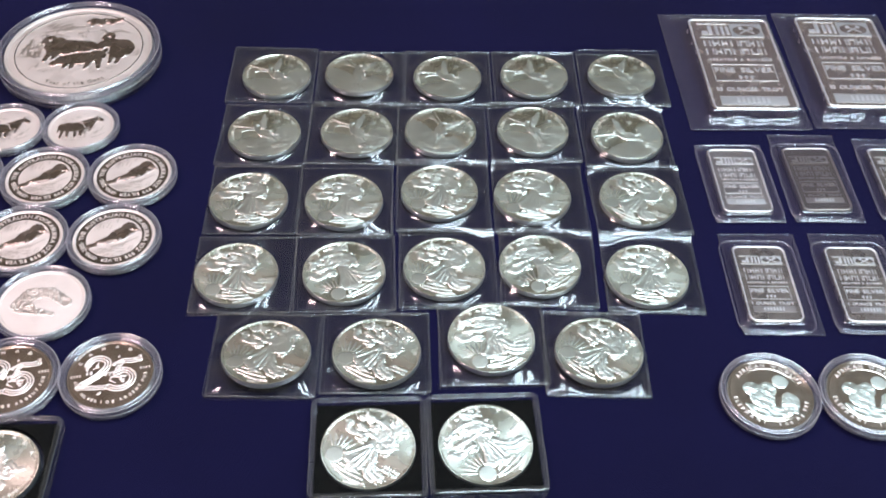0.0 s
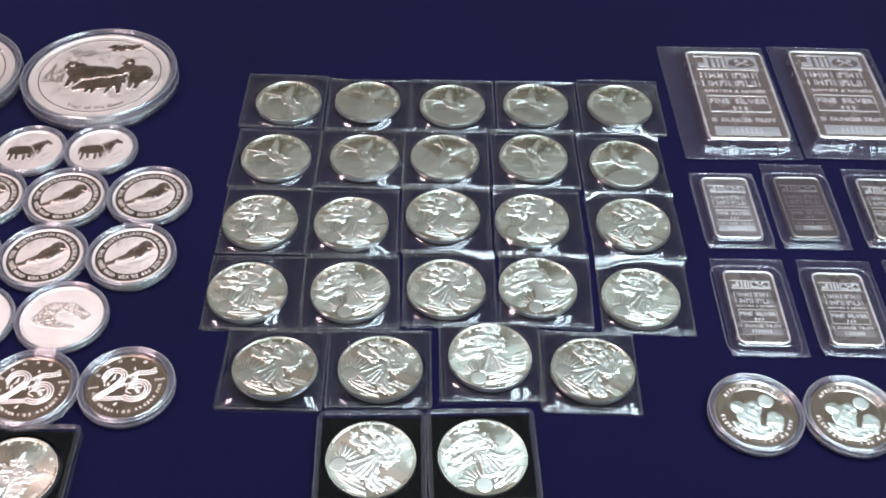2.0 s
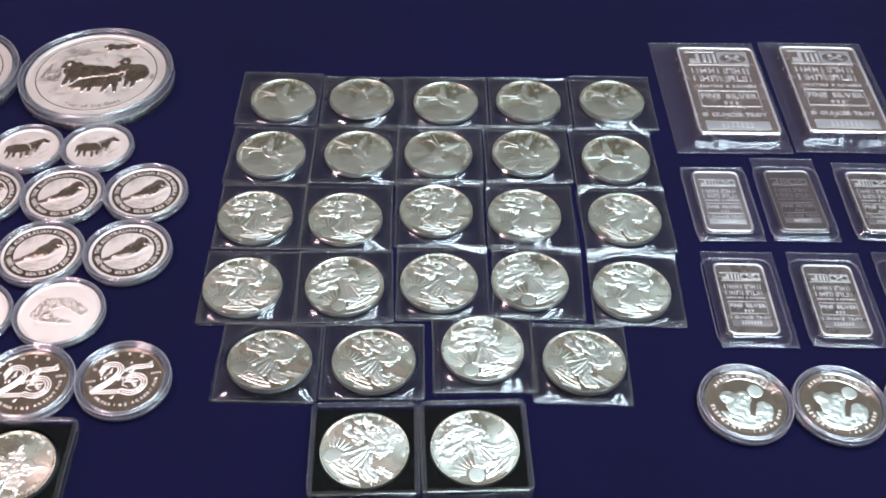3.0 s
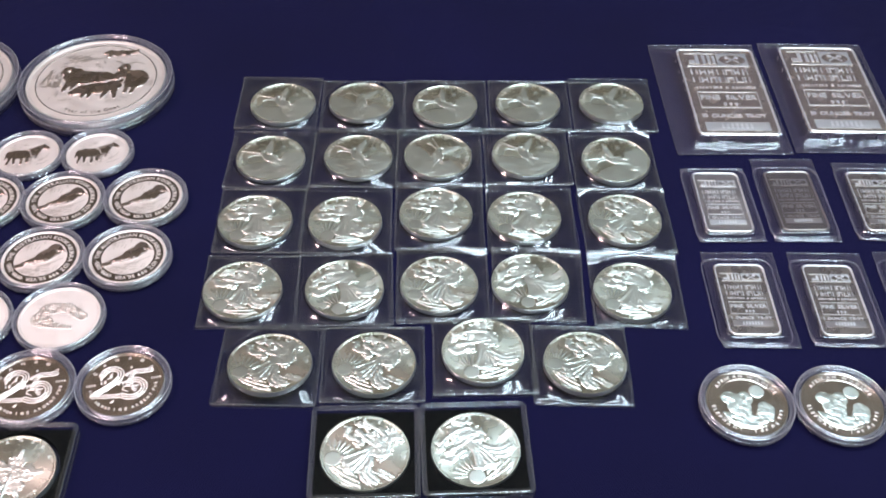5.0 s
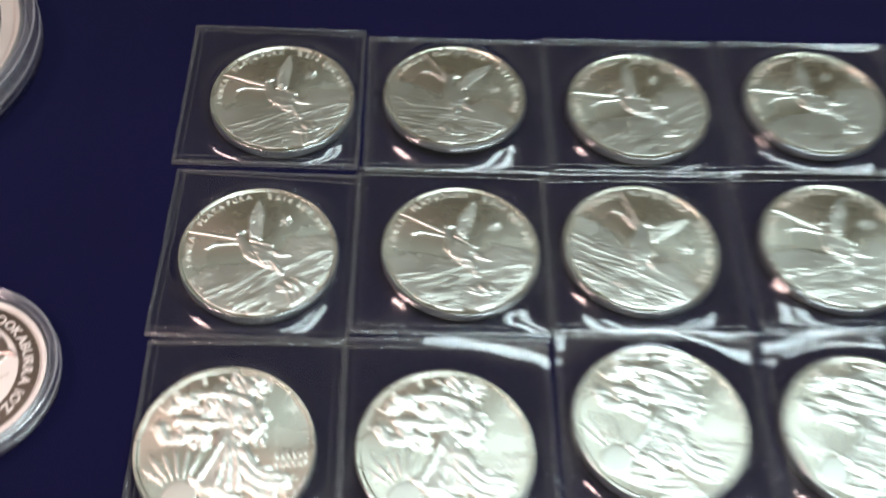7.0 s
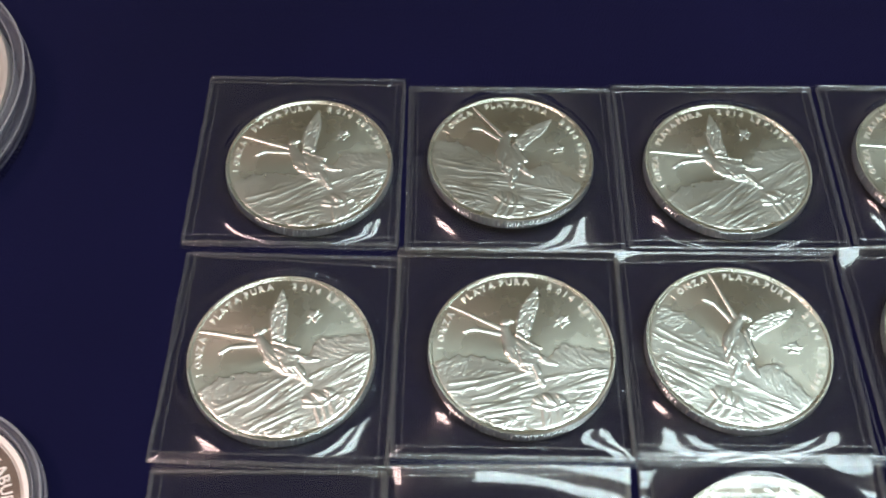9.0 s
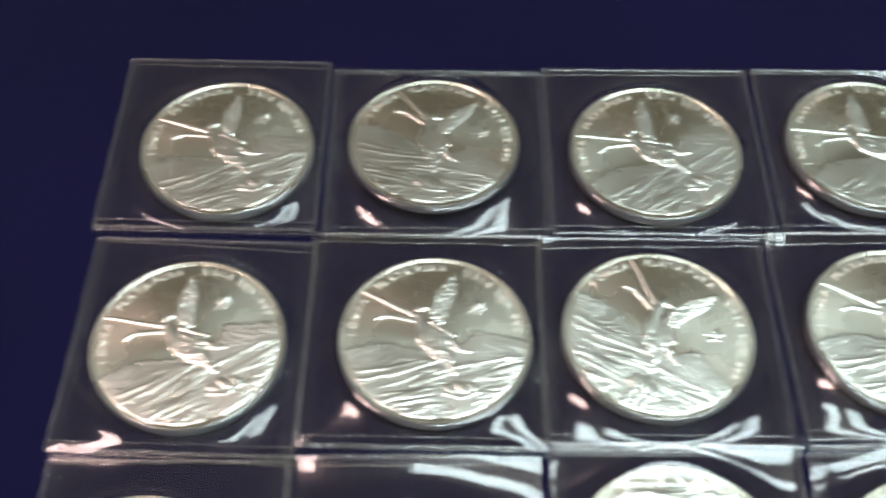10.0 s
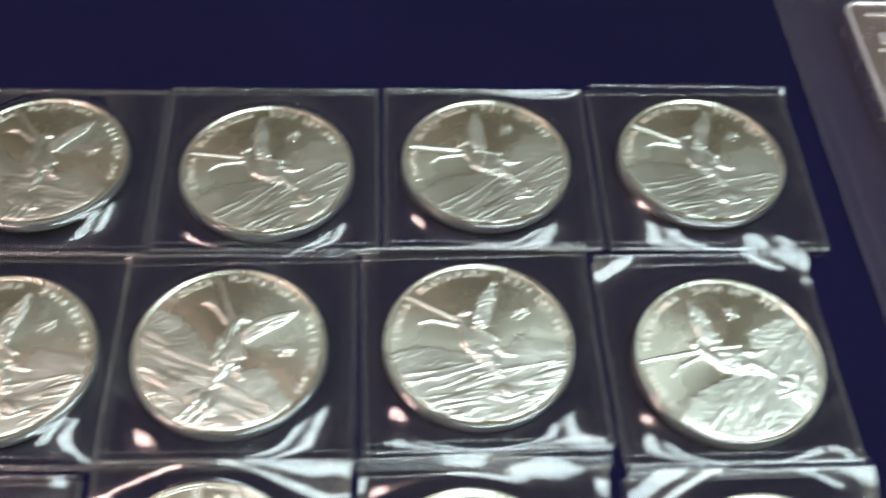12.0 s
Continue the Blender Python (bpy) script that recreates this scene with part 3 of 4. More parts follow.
def disc_face(radius, n, design, depth, rim, thick, ring=None, etch=False):
    """Height field on a disc: verts, faces of the field and faces of the relief."""
    g = np.linspace(-1, 1, n)
    X, Y = np.meshgrid(g, g)
    # square grid bent to the disc, so that the outline is round
    U, V = X * np.sqrt(1 - Y * Y / 2), Y * np.sqrt(1 - X * X / 2)
    H = design(U, V)
    R = np.hypot(U, V)
    fade = np.clip((rim - R) / .03, 0, 1)
    Z = depth * H * fade + 0.35 * MM * np.clip((R - rim) / .012, 0, 1)
    if ring:
        Z = Z + 0.2 * MM * np.clip(1 - np.abs(R - ring) / .014, 0, 1)
    Z = Z + thick
    verts = np.stack([U * radius, V * radius, Z], -1).reshape(-1, 3).tolist()
    mask = (H * fade > 0.07).reshape(n, n).astype(int)
    etched = ((H * fade > 0.048) & (H * fade <= 0.07) & etch).astype(int)
    field, relief, etching = [], [], []
    for j in range(n - 1):
        for i in range(n - 1):
            q = (j * n + i, j * n + i + 1, (j + 1) * n + i + 1, (j + 1) * n + i)
            cell = (slice(j, j + 2), slice(i, i + 2))
            (relief if mask[cell].sum() >= 2 else etching if etched[cell].sum() >= 2 else field).append(q)
    return verts, field, relief, etching


def thin(verts, faces):
    """Drop the points that no face uses."""
    used = sorted({i for f in faces for i in f})
    to = {k: i for i, k in enumerate(used)}
    return [verts[i] for i in used], [tuple(to[i] for i in f) for f in faces]


def reeded_edge(radius, thick, reeds):
    """The standing edge of a coin, with fine ribs."""
    steps, verts, faces = reeds * 2, [], []
    levels = ((0.965, 0.0), (0.995, 0.10), (1.0, 0.40), (0.996, 0.78), (0.988, 1.0), (0.978, 1.115))
    for i in range(steps):
        a = 2 * math.pi * i / steps
        for k, (s, z) in enumerate(levels):
            r = radius * s - (0.30 * MM if i % 2 and k in (1, 2, 3) else 0)
            verts.append((r * math.cos(a), r * math.sin(a), thick * z))
    n = len(levels)
    for i in range(steps):
        j = (i + 1) % steps
        for k in range(n - 1):
            faces.append((i * n + k, j * n + k, j * n + k + 1, i * n + k + 1))
    return verts, faces


def make_coin(label, radius, thick, n, design, depth, rim, mats, text=None, group="", ring=None, extra=()):
    """A coin whose foot is at z = 0: field, relief, inscription and edge."""
    coin = tagged(new("silver_coin"), label, "coin", group)
    verts, field, relief, etching = disc_face(radius * 0.985, n, design, depth, rim, thick, ring, mats[0] is FROST)
    pydata("field", *thin(verts, field), mats[0], coin)
    if relief:
        pydata("relief", *thin(verts, relief), mats[1], coin)
    if etching:
        tagged(pydata("etching", *thin(verts, etching), ETCH, coin), "fine grey etched lines", kind="stuff")
    pydata("edge", *reeded_edge(radius, thick, 110), mats[2], coin, smooth=False)
    if text:
        pydata("inscription", *text, LETTER if mats[1] is RELIEF else mats[1], coin, smooth=False)
    band = None
    for nm, geo, mat, lab in extra:
        band = pydata(nm, *geo, mat, band or coin, lab, smooth=False)
    return coin


# ---- the room ----


def wall_box(name, x0, x1, y0, y1, z0, z1, mat, label, cat):
    bm = bmesh.new()
    box(bm, x0, x1, y0, y1, z0, z1)
    return tagged(part(name, bm, mat, None, smooth=False), label, cat, kind="structure")


wall_box("floor", -2.6, 2.6, -2.6, 2.8, -0.85, -0.75, FLOOR, "plain brown floor under the table", "floor")
wall_box("ceiling", -2.6, 2.6, -2.6, 2.8, CEIL, CEIL + 0.1, CEILING, "plain pale ceiling over the table", "ceiling")
wall_box("wall_north", -2.6, 2.6, 2.6, 2.7, -0.75, CEIL, WALL, "plain beige painted wall", "wall")
wall_box("wall_south", -2.6, 2.6, -2.6, -2.5, -0.75, CEIL, WALL, "plain beige painted wall", "wall")
wall_box("wall_east", 2.5, 2.6, -2.5, 2.6, -0.75, CEIL, WALL, "plain beige painted wall", "wall")
wall_box("wall_west", -2.6, -2.5, -2.5, 2.6, -0.75, CEIL, WALL, "plain beige painted wall", "wall")


def table():
    t = tagged(new("table"), "plain wooden table hidden under the navy cloth", "table")
    bm = bmesh.new()
    box(bm, -0.95, 0.95, -0.45, 0.75, -0.04, -0.003, 0.003)
    part("tabletop", bm, WOOD, t, smooth=False)
    for x in (-0.88, 0.88):
        for y in (-0.38, 0.68):
            bm = bmesh.new()
            box(bm, x - 0.03, x + 0.03, y - 0.03, y + 0.03, -0.75, -0.04, 0.003)
            part("leg", bm, WOOD, t, smooth=False)


def tablecloth():
    """One sheet, faintly uneven, that hangs over the table's edges."""
    nx, ny, verts, faces = 120, 90, [], []
    for j in range(ny + 1):
        for i in range(nx + 1):
            x, y = -1.15 + 2.3 * i / nx, -0.65 + 1.6 * j / ny
            ox, oy = max(abs(x) - 0.955, 0), max(-0.455 - y, y - 0.755, 0)
            over = max(ox, oy)
            z = -min(over * 1.0, 0.2)
            cx, cy = max(-0.957, min(0.957, x)), max(-0.457, min(0.757, y))
            wob = 0.004 * math.sin(19 * x + 7 * y) if over else 0
            z += -0.0004 + 0.0003 * noise.noise((x * 7, y * 7, 0.3)) if not over else 0
            verts.append((cx + (wob if ox else 0), cy + (wob if oy else 0), z))
    for j in range(ny):
        for i in range(nx):
            a = j * (nx + 1) + i
            faces.append((a, a + 1, a + nx + 2, a + nx + 1))
    tagged(pydata("tablecloth", verts, faces, CLOTH, None), "flat navy blue woven tablecloth under the coins", "tablecloth", kind="structure")


table()
tablecloth()

# ---- coin flips ----


def film_mesh(w, h, reach, top, seed, lip, cx, cy, n=56, drop=1.25):
    """A soft film stretched over a thing: reach(x, y) is the distance outside of it, top its height."""
    verts, faces = [], []
    g = np.linspace(-.5, .5, n)
    X, Y = np.meshgrid(g * w, g * h)
    d = reach(X - cx, Y - cy)
    gape = 12 * MM if lip > 1.6 * MM else 0.0
    side, foot, head = ((w / 2 - np.abs(X)).clip(1e-6), (h / 2 + Y).clip(1e-6), (h / 2 - Y + gape).clip(1e-6))
    # the sides, the foot and the mouth blend into one another at the corners
    inset = (side ** -2.2 + foot ** -2.2 + head ** -2.2 + (9 * MM) ** -2.2) ** (-1 / 2.2)
    t = inset / (inset + d + 1e-9)
    t = np.where(d <= 0, 1, t)
    Z = 0.5 * MM + (top - 0.5 * MM) * t ** drop
    away = np.clip(d / (4 * MM), 0, 1) * np.clip(inset / (2 * MM), 0, 1)
    Z = Z + away * (0.30 + 0.09 * (seed * 7 % 5)) * MM * ripple(X / MM, Y / MM, seed, 0.12 + 0.012 * (seed * 3 % 4))
    Z = Z + away * 0.025 * MM * ripple(X / MM, Y / MM, seed + 50, 0.6)
    # the open mouth stands a little proud
    k = np.clip((Y - h / 2 + 9 * MM) / (9 * MM), 0, 1)
    Z = Z + lip * k ** 1.6 * (0.75 + 0.25 * np.cos(X / w * 4 + seed))
    Z = np.maximum(Z, np.where(d <= 0, top, 0.4 * MM))
    verts = np.stack([X, Y, Z], -1).reshape(-1, 3).tolist()
    for j in range(n - 1):
        for i in range(n - 1):
            a = j * n + i
            faces.append((a, a + 1, a + n + 1, a + n))
    return verts, faces, float(Z[-1].mean())


def bead(x0, y0, x1, y1, r, z, seed, h=1.0):
    """A thin uneven weld line between two points."""
    rnd = random.Random(seed)
    dx, dy = x1 - x0, y1 - y0
    ln = math.hypot(dx, dy)
    nx, ny = -dy / ln, dx / ln
    n, verts, faces = 14, [], []
    for i in range(n + 1):
        t = i / n
        wob = rnd.uniform(-.15, .15) * MM
        for k in range(5):
            a = math.pi * k / 4
            o, up = r * math.cos(a) + wob, r * h * math.sin(a)
            verts.append((x0 + dx * t + nx * o, y0 + dy * t + ny * o, z + up + (0.1 * MM if k else 0)))
    for i in range(n):
        for k in range(4):
            a = i * 5 + k
            faces.append((a, a + 1, a + 6, a + 5))
    return verts, faces


def flip(x, y, w, h, turn, cx, cy, seed, lip, layer, radius=20.3 * MM, top=3.9 * MM):
    """A soft clear pocket: film over the coin, back film, weld lines at its sides and a loose flap behind it."""
    f = tagged(new("coin_flip"), "clear soft vinyl coin flip lying on navy cloth", "coin flip", "coin flips in the grid")
    c, s = math.cos(radians(turn)), math.sin(radians(turn))
    lx, ly = (cx - x) * c + (cy - y) * s, -(cx - x) * s + (cy - y) * c
    fv, ff, mouth = film_mesh(w, h, lambda a, b: np.hypot(a, b) - radius, top, seed, lip, lx, ly, drop=(1.25, 1.9, 2.6, 1.5)[seed * 5 % 7 % 4])
    pydata("top_film", fv, ff, FILM, f)
    e = 0.3 * MM
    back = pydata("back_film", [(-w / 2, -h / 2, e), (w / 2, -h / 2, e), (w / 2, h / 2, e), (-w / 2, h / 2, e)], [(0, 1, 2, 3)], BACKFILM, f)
    rnd = random.Random(seed + 9)
    o = rnd.uniform(-1.5, 1.5) * MM
    k = 0.22 * MM
    fw = w / 2 + 0.3 * MM
    for y0, y1 in ((-h / 2 - 1.5 * MM, -h / 2 + 1 * MM), (h / 2 - 1 * MM, h / 2 + 1.2 * MM)):
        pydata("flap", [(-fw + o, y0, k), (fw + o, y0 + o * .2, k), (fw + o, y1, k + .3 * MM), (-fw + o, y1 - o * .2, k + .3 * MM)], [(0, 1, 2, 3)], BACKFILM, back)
    a, b = w / 2 - 0.4 * MM, h / 2 - 0.4 * MM
    i = 2.0 * MM
    up = 0.5 * MM
    for n, (x0, y0, x1, y1, r) in enumerate((
            (-a, -b, a, -b, 0.6), (-a, b, a, b, 0.5), (-a, -b, -a, b, 0.6), (a, -b, a, b, 0.6),
            (-a + i, -b, -a + i, b, 0.22), (a - i, -b, a - i, b, 0.22), (-a, -b + i, a, -b + i, 0.22))):
        z = mouth - 0.2 * MM if n == 1 else up
        pydata("seam", *bead(x0, y0, x1, y1, r * MM, z, seed * 7 + n, 0.8), SEAM, f)
    skew, ox, oy = rnd.uniform(-2.2, 2.2), rnd.uniform(-1.0, 1.0) * MM, rnd.uniform(-1.2, 0.6) * MM
    for n, (x0, y0, x1, y1) in enumerate(((-a, -b, a, -b), (-a, -b, -a, b), (a, -b, a, b), (-a, b, a, b))):
        g = pydata("back_seam", *bead(x0, y0, x1, y1, .28 * MM, .2 * MM, seed * 11 + n, .7), SEAM, back)
        g.matrix_local = pose(ox, oy, 0, 0, 0, skew)
    f.matrix_world = pose(x, y, layer, 0, 0, turn)
    return f


# centre of the flip (mm), size, turn, centre of its coin, coin's turn, lip, tilt of the coin
ROW = {
    "plata": [
        (-98.0, 109.2, 50, 51.5, -1.5, -95.1, 105.2, -10, 1.0, 0),
        (-46.4, 106.6, 51, 50.5, -0.9, -47.0, 106.2, 26, 0.6, 2.5),
        (5.2, 106.6, 51, 50.5, -0.9, 4.8, 103.4, -22, 0.8, 0.5),
        (57.0, 106.3, 50, 50.0, -1.2, 56.2, 105.5, -22, 1.5, 0.5),
        (108.8, 105.2, 51, 50.0, -1.0, 108.1, 105.4, 0, 2.4, 1),
        (-98.4, 55.0, 49, 51.0, -2.3, -98.0, 53.2, -18, 0.8, 0),
        (-49.2, 55.5, 50, 50.0, -1.5, -47.1, 53.7, 0, 1.7, 1.0),
        (0.0, 55.2, 50, 49.0, -1.0, -0.6, 54.9, 42, 1.8, 0),
        (51.8, 56.1, 50, 49.0, 0.2, 51.0, 55.4, 1, 1.9, 0),
        (102.7, 52.6, 49, 50.0, 0, 103.3, 50.3, -38, 3.6, -1),
    ],
    "eagle": [
        (-99.5, 2.9, 47, 51.0, -0.9, -101.6, 0.0, -4, 0.5, 0),
        (-51.6, 2.5, 49, 51.0, -0.8, -52.4, -0.8, -2, 2.6, 0),
        (-0.7, 3.9, 49, 51.0, -0.9, -2.6, 5.4, 10, 4.0, 0),
        (49.7, 3.4, 48.5, 51.0, -1.0, 46.2, 2.7, 8, 3.4, 0),
        (102.7, 0.6, 49.5, 49.5, 0, 101.6, 0.0, 37, 3.4, 0),
        (-99.6, -49.5, 49, 50.0, -0.3, -102.8, -51.6, 3, 0.5, 0),
        (-50.4, -49.4, 49.5, 50.0, 1.1, -50.7, -51.1, -33, 1.2, 0),
        (-0.2, -46.7, 48, 50.5, -0.4, -1.8, -48.3, 18, 2.6, 0),
        (49.5, -47.5, 47.5, 48.5, -2.6, 45.5, -47.2, -33, 2.9, 0),
        (100.3, -51.0, 47, 49.5, -1.9, 97.8, -54.0, 10, 4.2, 0),
        (-85.0, -99.5, 49, 48.0, -1.5, -84.1, -101.9, 25, 0.8, 6),
        (-34.8, -98.6, 50, 46.5, 0.2, -34.3, -101.1, 33, 0.5, 3),
        (19.1, -93.9, 49.7, 48.5, 0.8, 18.6, -93.4, -17, 0.4, -1),
        (66.0, -99.9, 47, 48.5, -2.5, 67.6, -101.6, 45, 0.5, 3),
    ],
}

plata_text = join(*[arc_text(word, 16.6 * MM, 2.1 * MM, a, b, z=3.05 * MM) for word, a, b in (("1", -88, -88), ("ONZA", -80, -60), ("PLATA", -43, -20), ("PURA", -12, 6), ("2014", 24, 42), ("LEY", 52, 63), (".999", 70, 84))])
liberty_text = arc_text("LIBERTY", 16.6 * MM, 2.6 * MM, -70, 62, z=3.0 * MM)
plata = make_coin("satin silver bullion coin with a winged figure, in a clear flip", 20.0 * MM, 3.0 * MM, 236, winged_design, 0.46 * MM, 0.962, (SATIN, RELIEF, EDGE), plata_text, "winged silver coins")
eagle = make_coin("bright silver bullion coin with a striding draped figure", 20.3 * MM, 2.9 * MM, 214, seen(striding_design, 17), 0.40 * MM, 0.95, (SATIN, RELIEF, EDGE), liberty_text, "striding figure silver coins")


def place_all():
    seed = 0
    for kind, proto in (("plata", plata), ("eagle", eagle)):
        for k, (x, y, w, h, turn, cx, cy, spin, lip, tilt) in enumerate(ROW[kind]):
            seed += 1
            layer = (0.15 + 0.25 * (seed % 2)) * MM
            flip(x * MM, y * MM, w * MM, h * MM, turn, cx * MM, cy * MM, seed, lip * MM, layer, top=(3.9 + 0.30 * abs(tilt)) * MM)
            m = pose(cx * MM, cy * MM, layer + (0.55 + 0.3 * abs(tilt)) * MM, 0, 0, 0) @ pose(0, 0, 0, -tilt, 0, 0) @ pose(0, 0, 0, 0, 0, -spin)
            if k == 0:
                proto.matrix_world = m
            else:
                copy_thing(proto, m)


place_all()

# ---- square holders ----


def holder(x, y, size, turn, label):
    """A clear square snap case with a black insert that has a round hole."""
    h = tagged(new("coin_case"), label, "coin case", "square coin cases")
    s, t = size * MM, 6.2 * MM
    slab("base", s, s, 3 * MM, [(0.4 * MM, 0), (0, 0.4 * MM), (0, 2.9 * MM), (0.2 * MM, 3.0 * MM)], ACRYLIC_CASE, h, "clear acrylic base", top=False)
    slab("lid", s, s, 3 * MM, [(0.2 * MM, 3.1 * MM), (0, 3.2 * MM), (0, t - 0.9 * MM), (0.07 * MM, t - 0.55 * MM), (0.26 * MM, t - 0.26 * MM), (0.55 * MM, t - 0.07 * MM), (0.9 * MM, t), (1.9 * MM, t), (2.15 * MM, t - 0.08 * MM), (2.4 * MM, t - 0.38 * MM)], ACRYLIC_CASE, h, "clear acrylic lid", top=False, bottom=False, smooth=True)
    slab("window", s - 5 * MM, s - 5 * MM, 1.5 * MM, [(0, t - 0.4 * MM)], ACRYLIC, h, bottom=False)
    n, a, hole = 96, (s - 5 * MM) / 2, 20.6 * MM
    verts, faces = [], []
    for i in range(n):
        c, q = math.cos(2 * math.pi * i / n), math.sin(2 * math.pi * i / n)
        k = a / max(abs(c), abs(q))
        verts += [(c * hole, q * hole, 0.6 * MM), (c * hole, q * hole, 3.6 * MM), (c * k, q * k, 3.6 * MM), (c * k, q * k, 0.6 * MM)]
    for i in range(n):
        j = (i + 1) % n
        faces += [(i * 4 + k, j * 4 + k, j * 4 + (k + 1) % 4, i * 4 + (k + 1) % 4) for k in range(3)]
    pydata("insert", verts, faces, FOAM, h, "matt black foam insert", smooth=False)
    # hazy beads added along the case edges to draw their bright streaks of light
    e = s / 2 - 0.35 * MM
    for z, r in ((t - 0.45 * MM, 0.38), (2.95 * MM, 0.30)):
        for x0, y0, x1, y1 in ((-e, -e, e, -e), (-e, e, e, e), (-e, -e, -e, e), (e, -e, e, e)):
            k = 1 - 2.6 * MM / e
            pydata("edge", *bead(x0 * (k if x0 != x1 else 1), y0 * (k if y0 != y1 else 1), x1 * (k if x0 != x1 else 1), y1 * (k if y0 != y1 else 1), r * MM, z, int(z * 1e5), 1.0), SEAM, h)
    for sx in (-1, 1):
        bm = bmesh.new()
        box(bm, sx * 0.34 * s - 3 * MM, sx * 0.34 * s + 3 * MM, -s / 2 + 0.9 * MM, -s / 2 + 1.6 * MM, 3.2 * MM, t - 1 * MM, 0.15 * MM)
        part("catch", bm, ACRYLIC_RIM, h, smooth=False)
    h.matrix_world = pose(x * MM, y * MM, 0.2 * MM, 0, 0, turn)
    return h


maple = make_coin("satin silver coin with a broad leaf design, in a square case", 19.0 * MM, 3.0 * MM, 130, maple_design, 0.6 * MM, 0.94, (SATIN, RELIEF, EDGE), join(arc_text("CANADA", 15.4 * MM, 2.4 * MM, -52, 52, z=3.0 * MM), arc_text("FINE SILVER 1 OZ ARGENT PUR", 15.4 * MM, 1.7 * MM, 240, 120, inward=True, z=3.0 * MM)))
for x, y, turn, spin, which in ((-37.2, -152.4, .6, 37, eagle), (12.6, -151.0, 1.4, -42, eagle), (-191.5, -160.5, 0.0, 10, maple)):
    holder(x, y, 49.5, turn, "clear square acrylic coin case with black insert, closed")
    m = pose(x * MM, (y + .3) * MM, 0.9 * MM, 0, 0, -spin)
    if which is maple:
        maple.matrix_world = m
    else:
        copy_thing(which, m)

# ---- round capsules ----


def capsule(x, y, z, outer, inner, tall, label, group, turn=0.0):
    """A clear round capsule: base dish, lid ring with a stepped rim, and a flat window."""
    c = tagged(new("coin_capsule"), label, "coin capsule", group)
    o, i, t = outer * MM, inner * MM, tall * MM
    def roll(r, z, q, a0=-60, a1=240, n=8):
        return [(r + q * MM * math.cos(radians(a0 + (a1 - a0) * k / n)), z + q * MM * math.sin(radians(a0 + (a1 - a0) * k / n))) for k in range(n + 1)]

    pydata("base", *lathe([(0.0001, 0), (o - 1.2 * MM, 0), (o - .5 * MM, .25 * MM)] + roll(o - .35 * MM, t * .26, .22, -80, 80) + roll(o - .4 * MM, t * .42, .3, -70, 110) + [(i + .1 * MM, t * .5), (i, .8 * MM)], 96), ACRYLIC_RIM, c)
    lid = pydata("lid", *lathe([(o - .6 * MM, t * .5)] + roll(o - .3 * MM, t * .60, .3, -80, 60) + [(o - .2 * MM, t * .72)] + roll(o - .55 * MM, t - .55 * MM, .5, -20, 170) + [(o - 1.5 * MM, t * .90)] + roll(i + .35 * MM, t * .91, .25, 20, 170, 5) + [(i, t * .88)], 96), ACRYLIC_RIM, c)
    pydata("window", *lathe([(0.0001, t * .89), (i, t * .89)], 72), ACRYLIC, c)
    # thin pale rings added as painted highlights on the lid's edges
    for r, h, q in ((o - .45 * MM, t - .35 * MM, .34), (o - .15 * MM, t * .53, .22), (i + .3 * MM, t * .92, .16)):
        pydata("rim", *lathe(roll(r, h, q, 0, 315, 7), 96, True), RIM_HIGHLIGHT, lid)
    c.matrix_world = pose(x * MM, y * MM, z * MM, 0, 0, turn)
    return c


def circle_strip(r0, r1, z, n=96):
    return lathe([(r0, z - .1 * MM), (r0, z), (r1, z), (r1, z - .1 * MM)], n)


R = 20.3 * MM
kook_text = arc_text("THE AUSTRALIAN KOOKABURRA 1OZ 999 SILVER \u00b71990-2015\u00b7", 14.7 * MM, 3.3 * MM, -88, 262, z=3.05 * MM, bold=0.012)
kook_band = circle_strip(13.6 * MM, 18.4 * MM, 2.97 * MM)
kook = make_coin("frosted silver coin with lettered border, in a round capsule", R, 2.9 * MM, 150, flat(lambda x, y: perched_design(x * .90, y * .70 + .02)), 0.9 * MM, 0.93, (FROST, MIRROR, EDGE), None, "lettered border coins",
                 extra=(("border", kook_band, BORDER, "dull grey border"), ("inscription", kook_text, FROST, "")))
horse = make_coin("small frosted silver coin with dark relief, in a round capsule", 18.0 * MM, 2.4 * MM, 110, flat(lambda x, y: pair_design(x * .88, y * .88)), 0.8 * MM, 0.92, (FROST, MIRROR, EDGE), None, "small frosted coins")
goat_text = arc_text("Year of the Goat", 31.0 * MM, 4.2 * MM, 208, 152, inward=True, z=7.05 * MM)
goat = make_coin("large frosted silver coin with dark relief shapes, in a capsule", 43.0 * MM, 7.0 * MM, 230, flat(seen(grazers_design, 6)), 1.6 * MM, 0.95, (FROST, MIRROR, EDGE), goat_text, "large frosted coins", ring=0.86, extra=(("ring_line", circle_strip(36.2 * MM, 36.8 * MM, 7.25 * MM), BORDER, "thin dull ring"),))
leafy = make_coin("frosted silver coin with rough dark relief, in a capsule", R, 2.9 * MM, 170, lambda x, y: leafy_design(x * .9, y * .86), 0.55 * MM, 0.94, (FROST, ETCH, EDGE), None, "frosted coins")
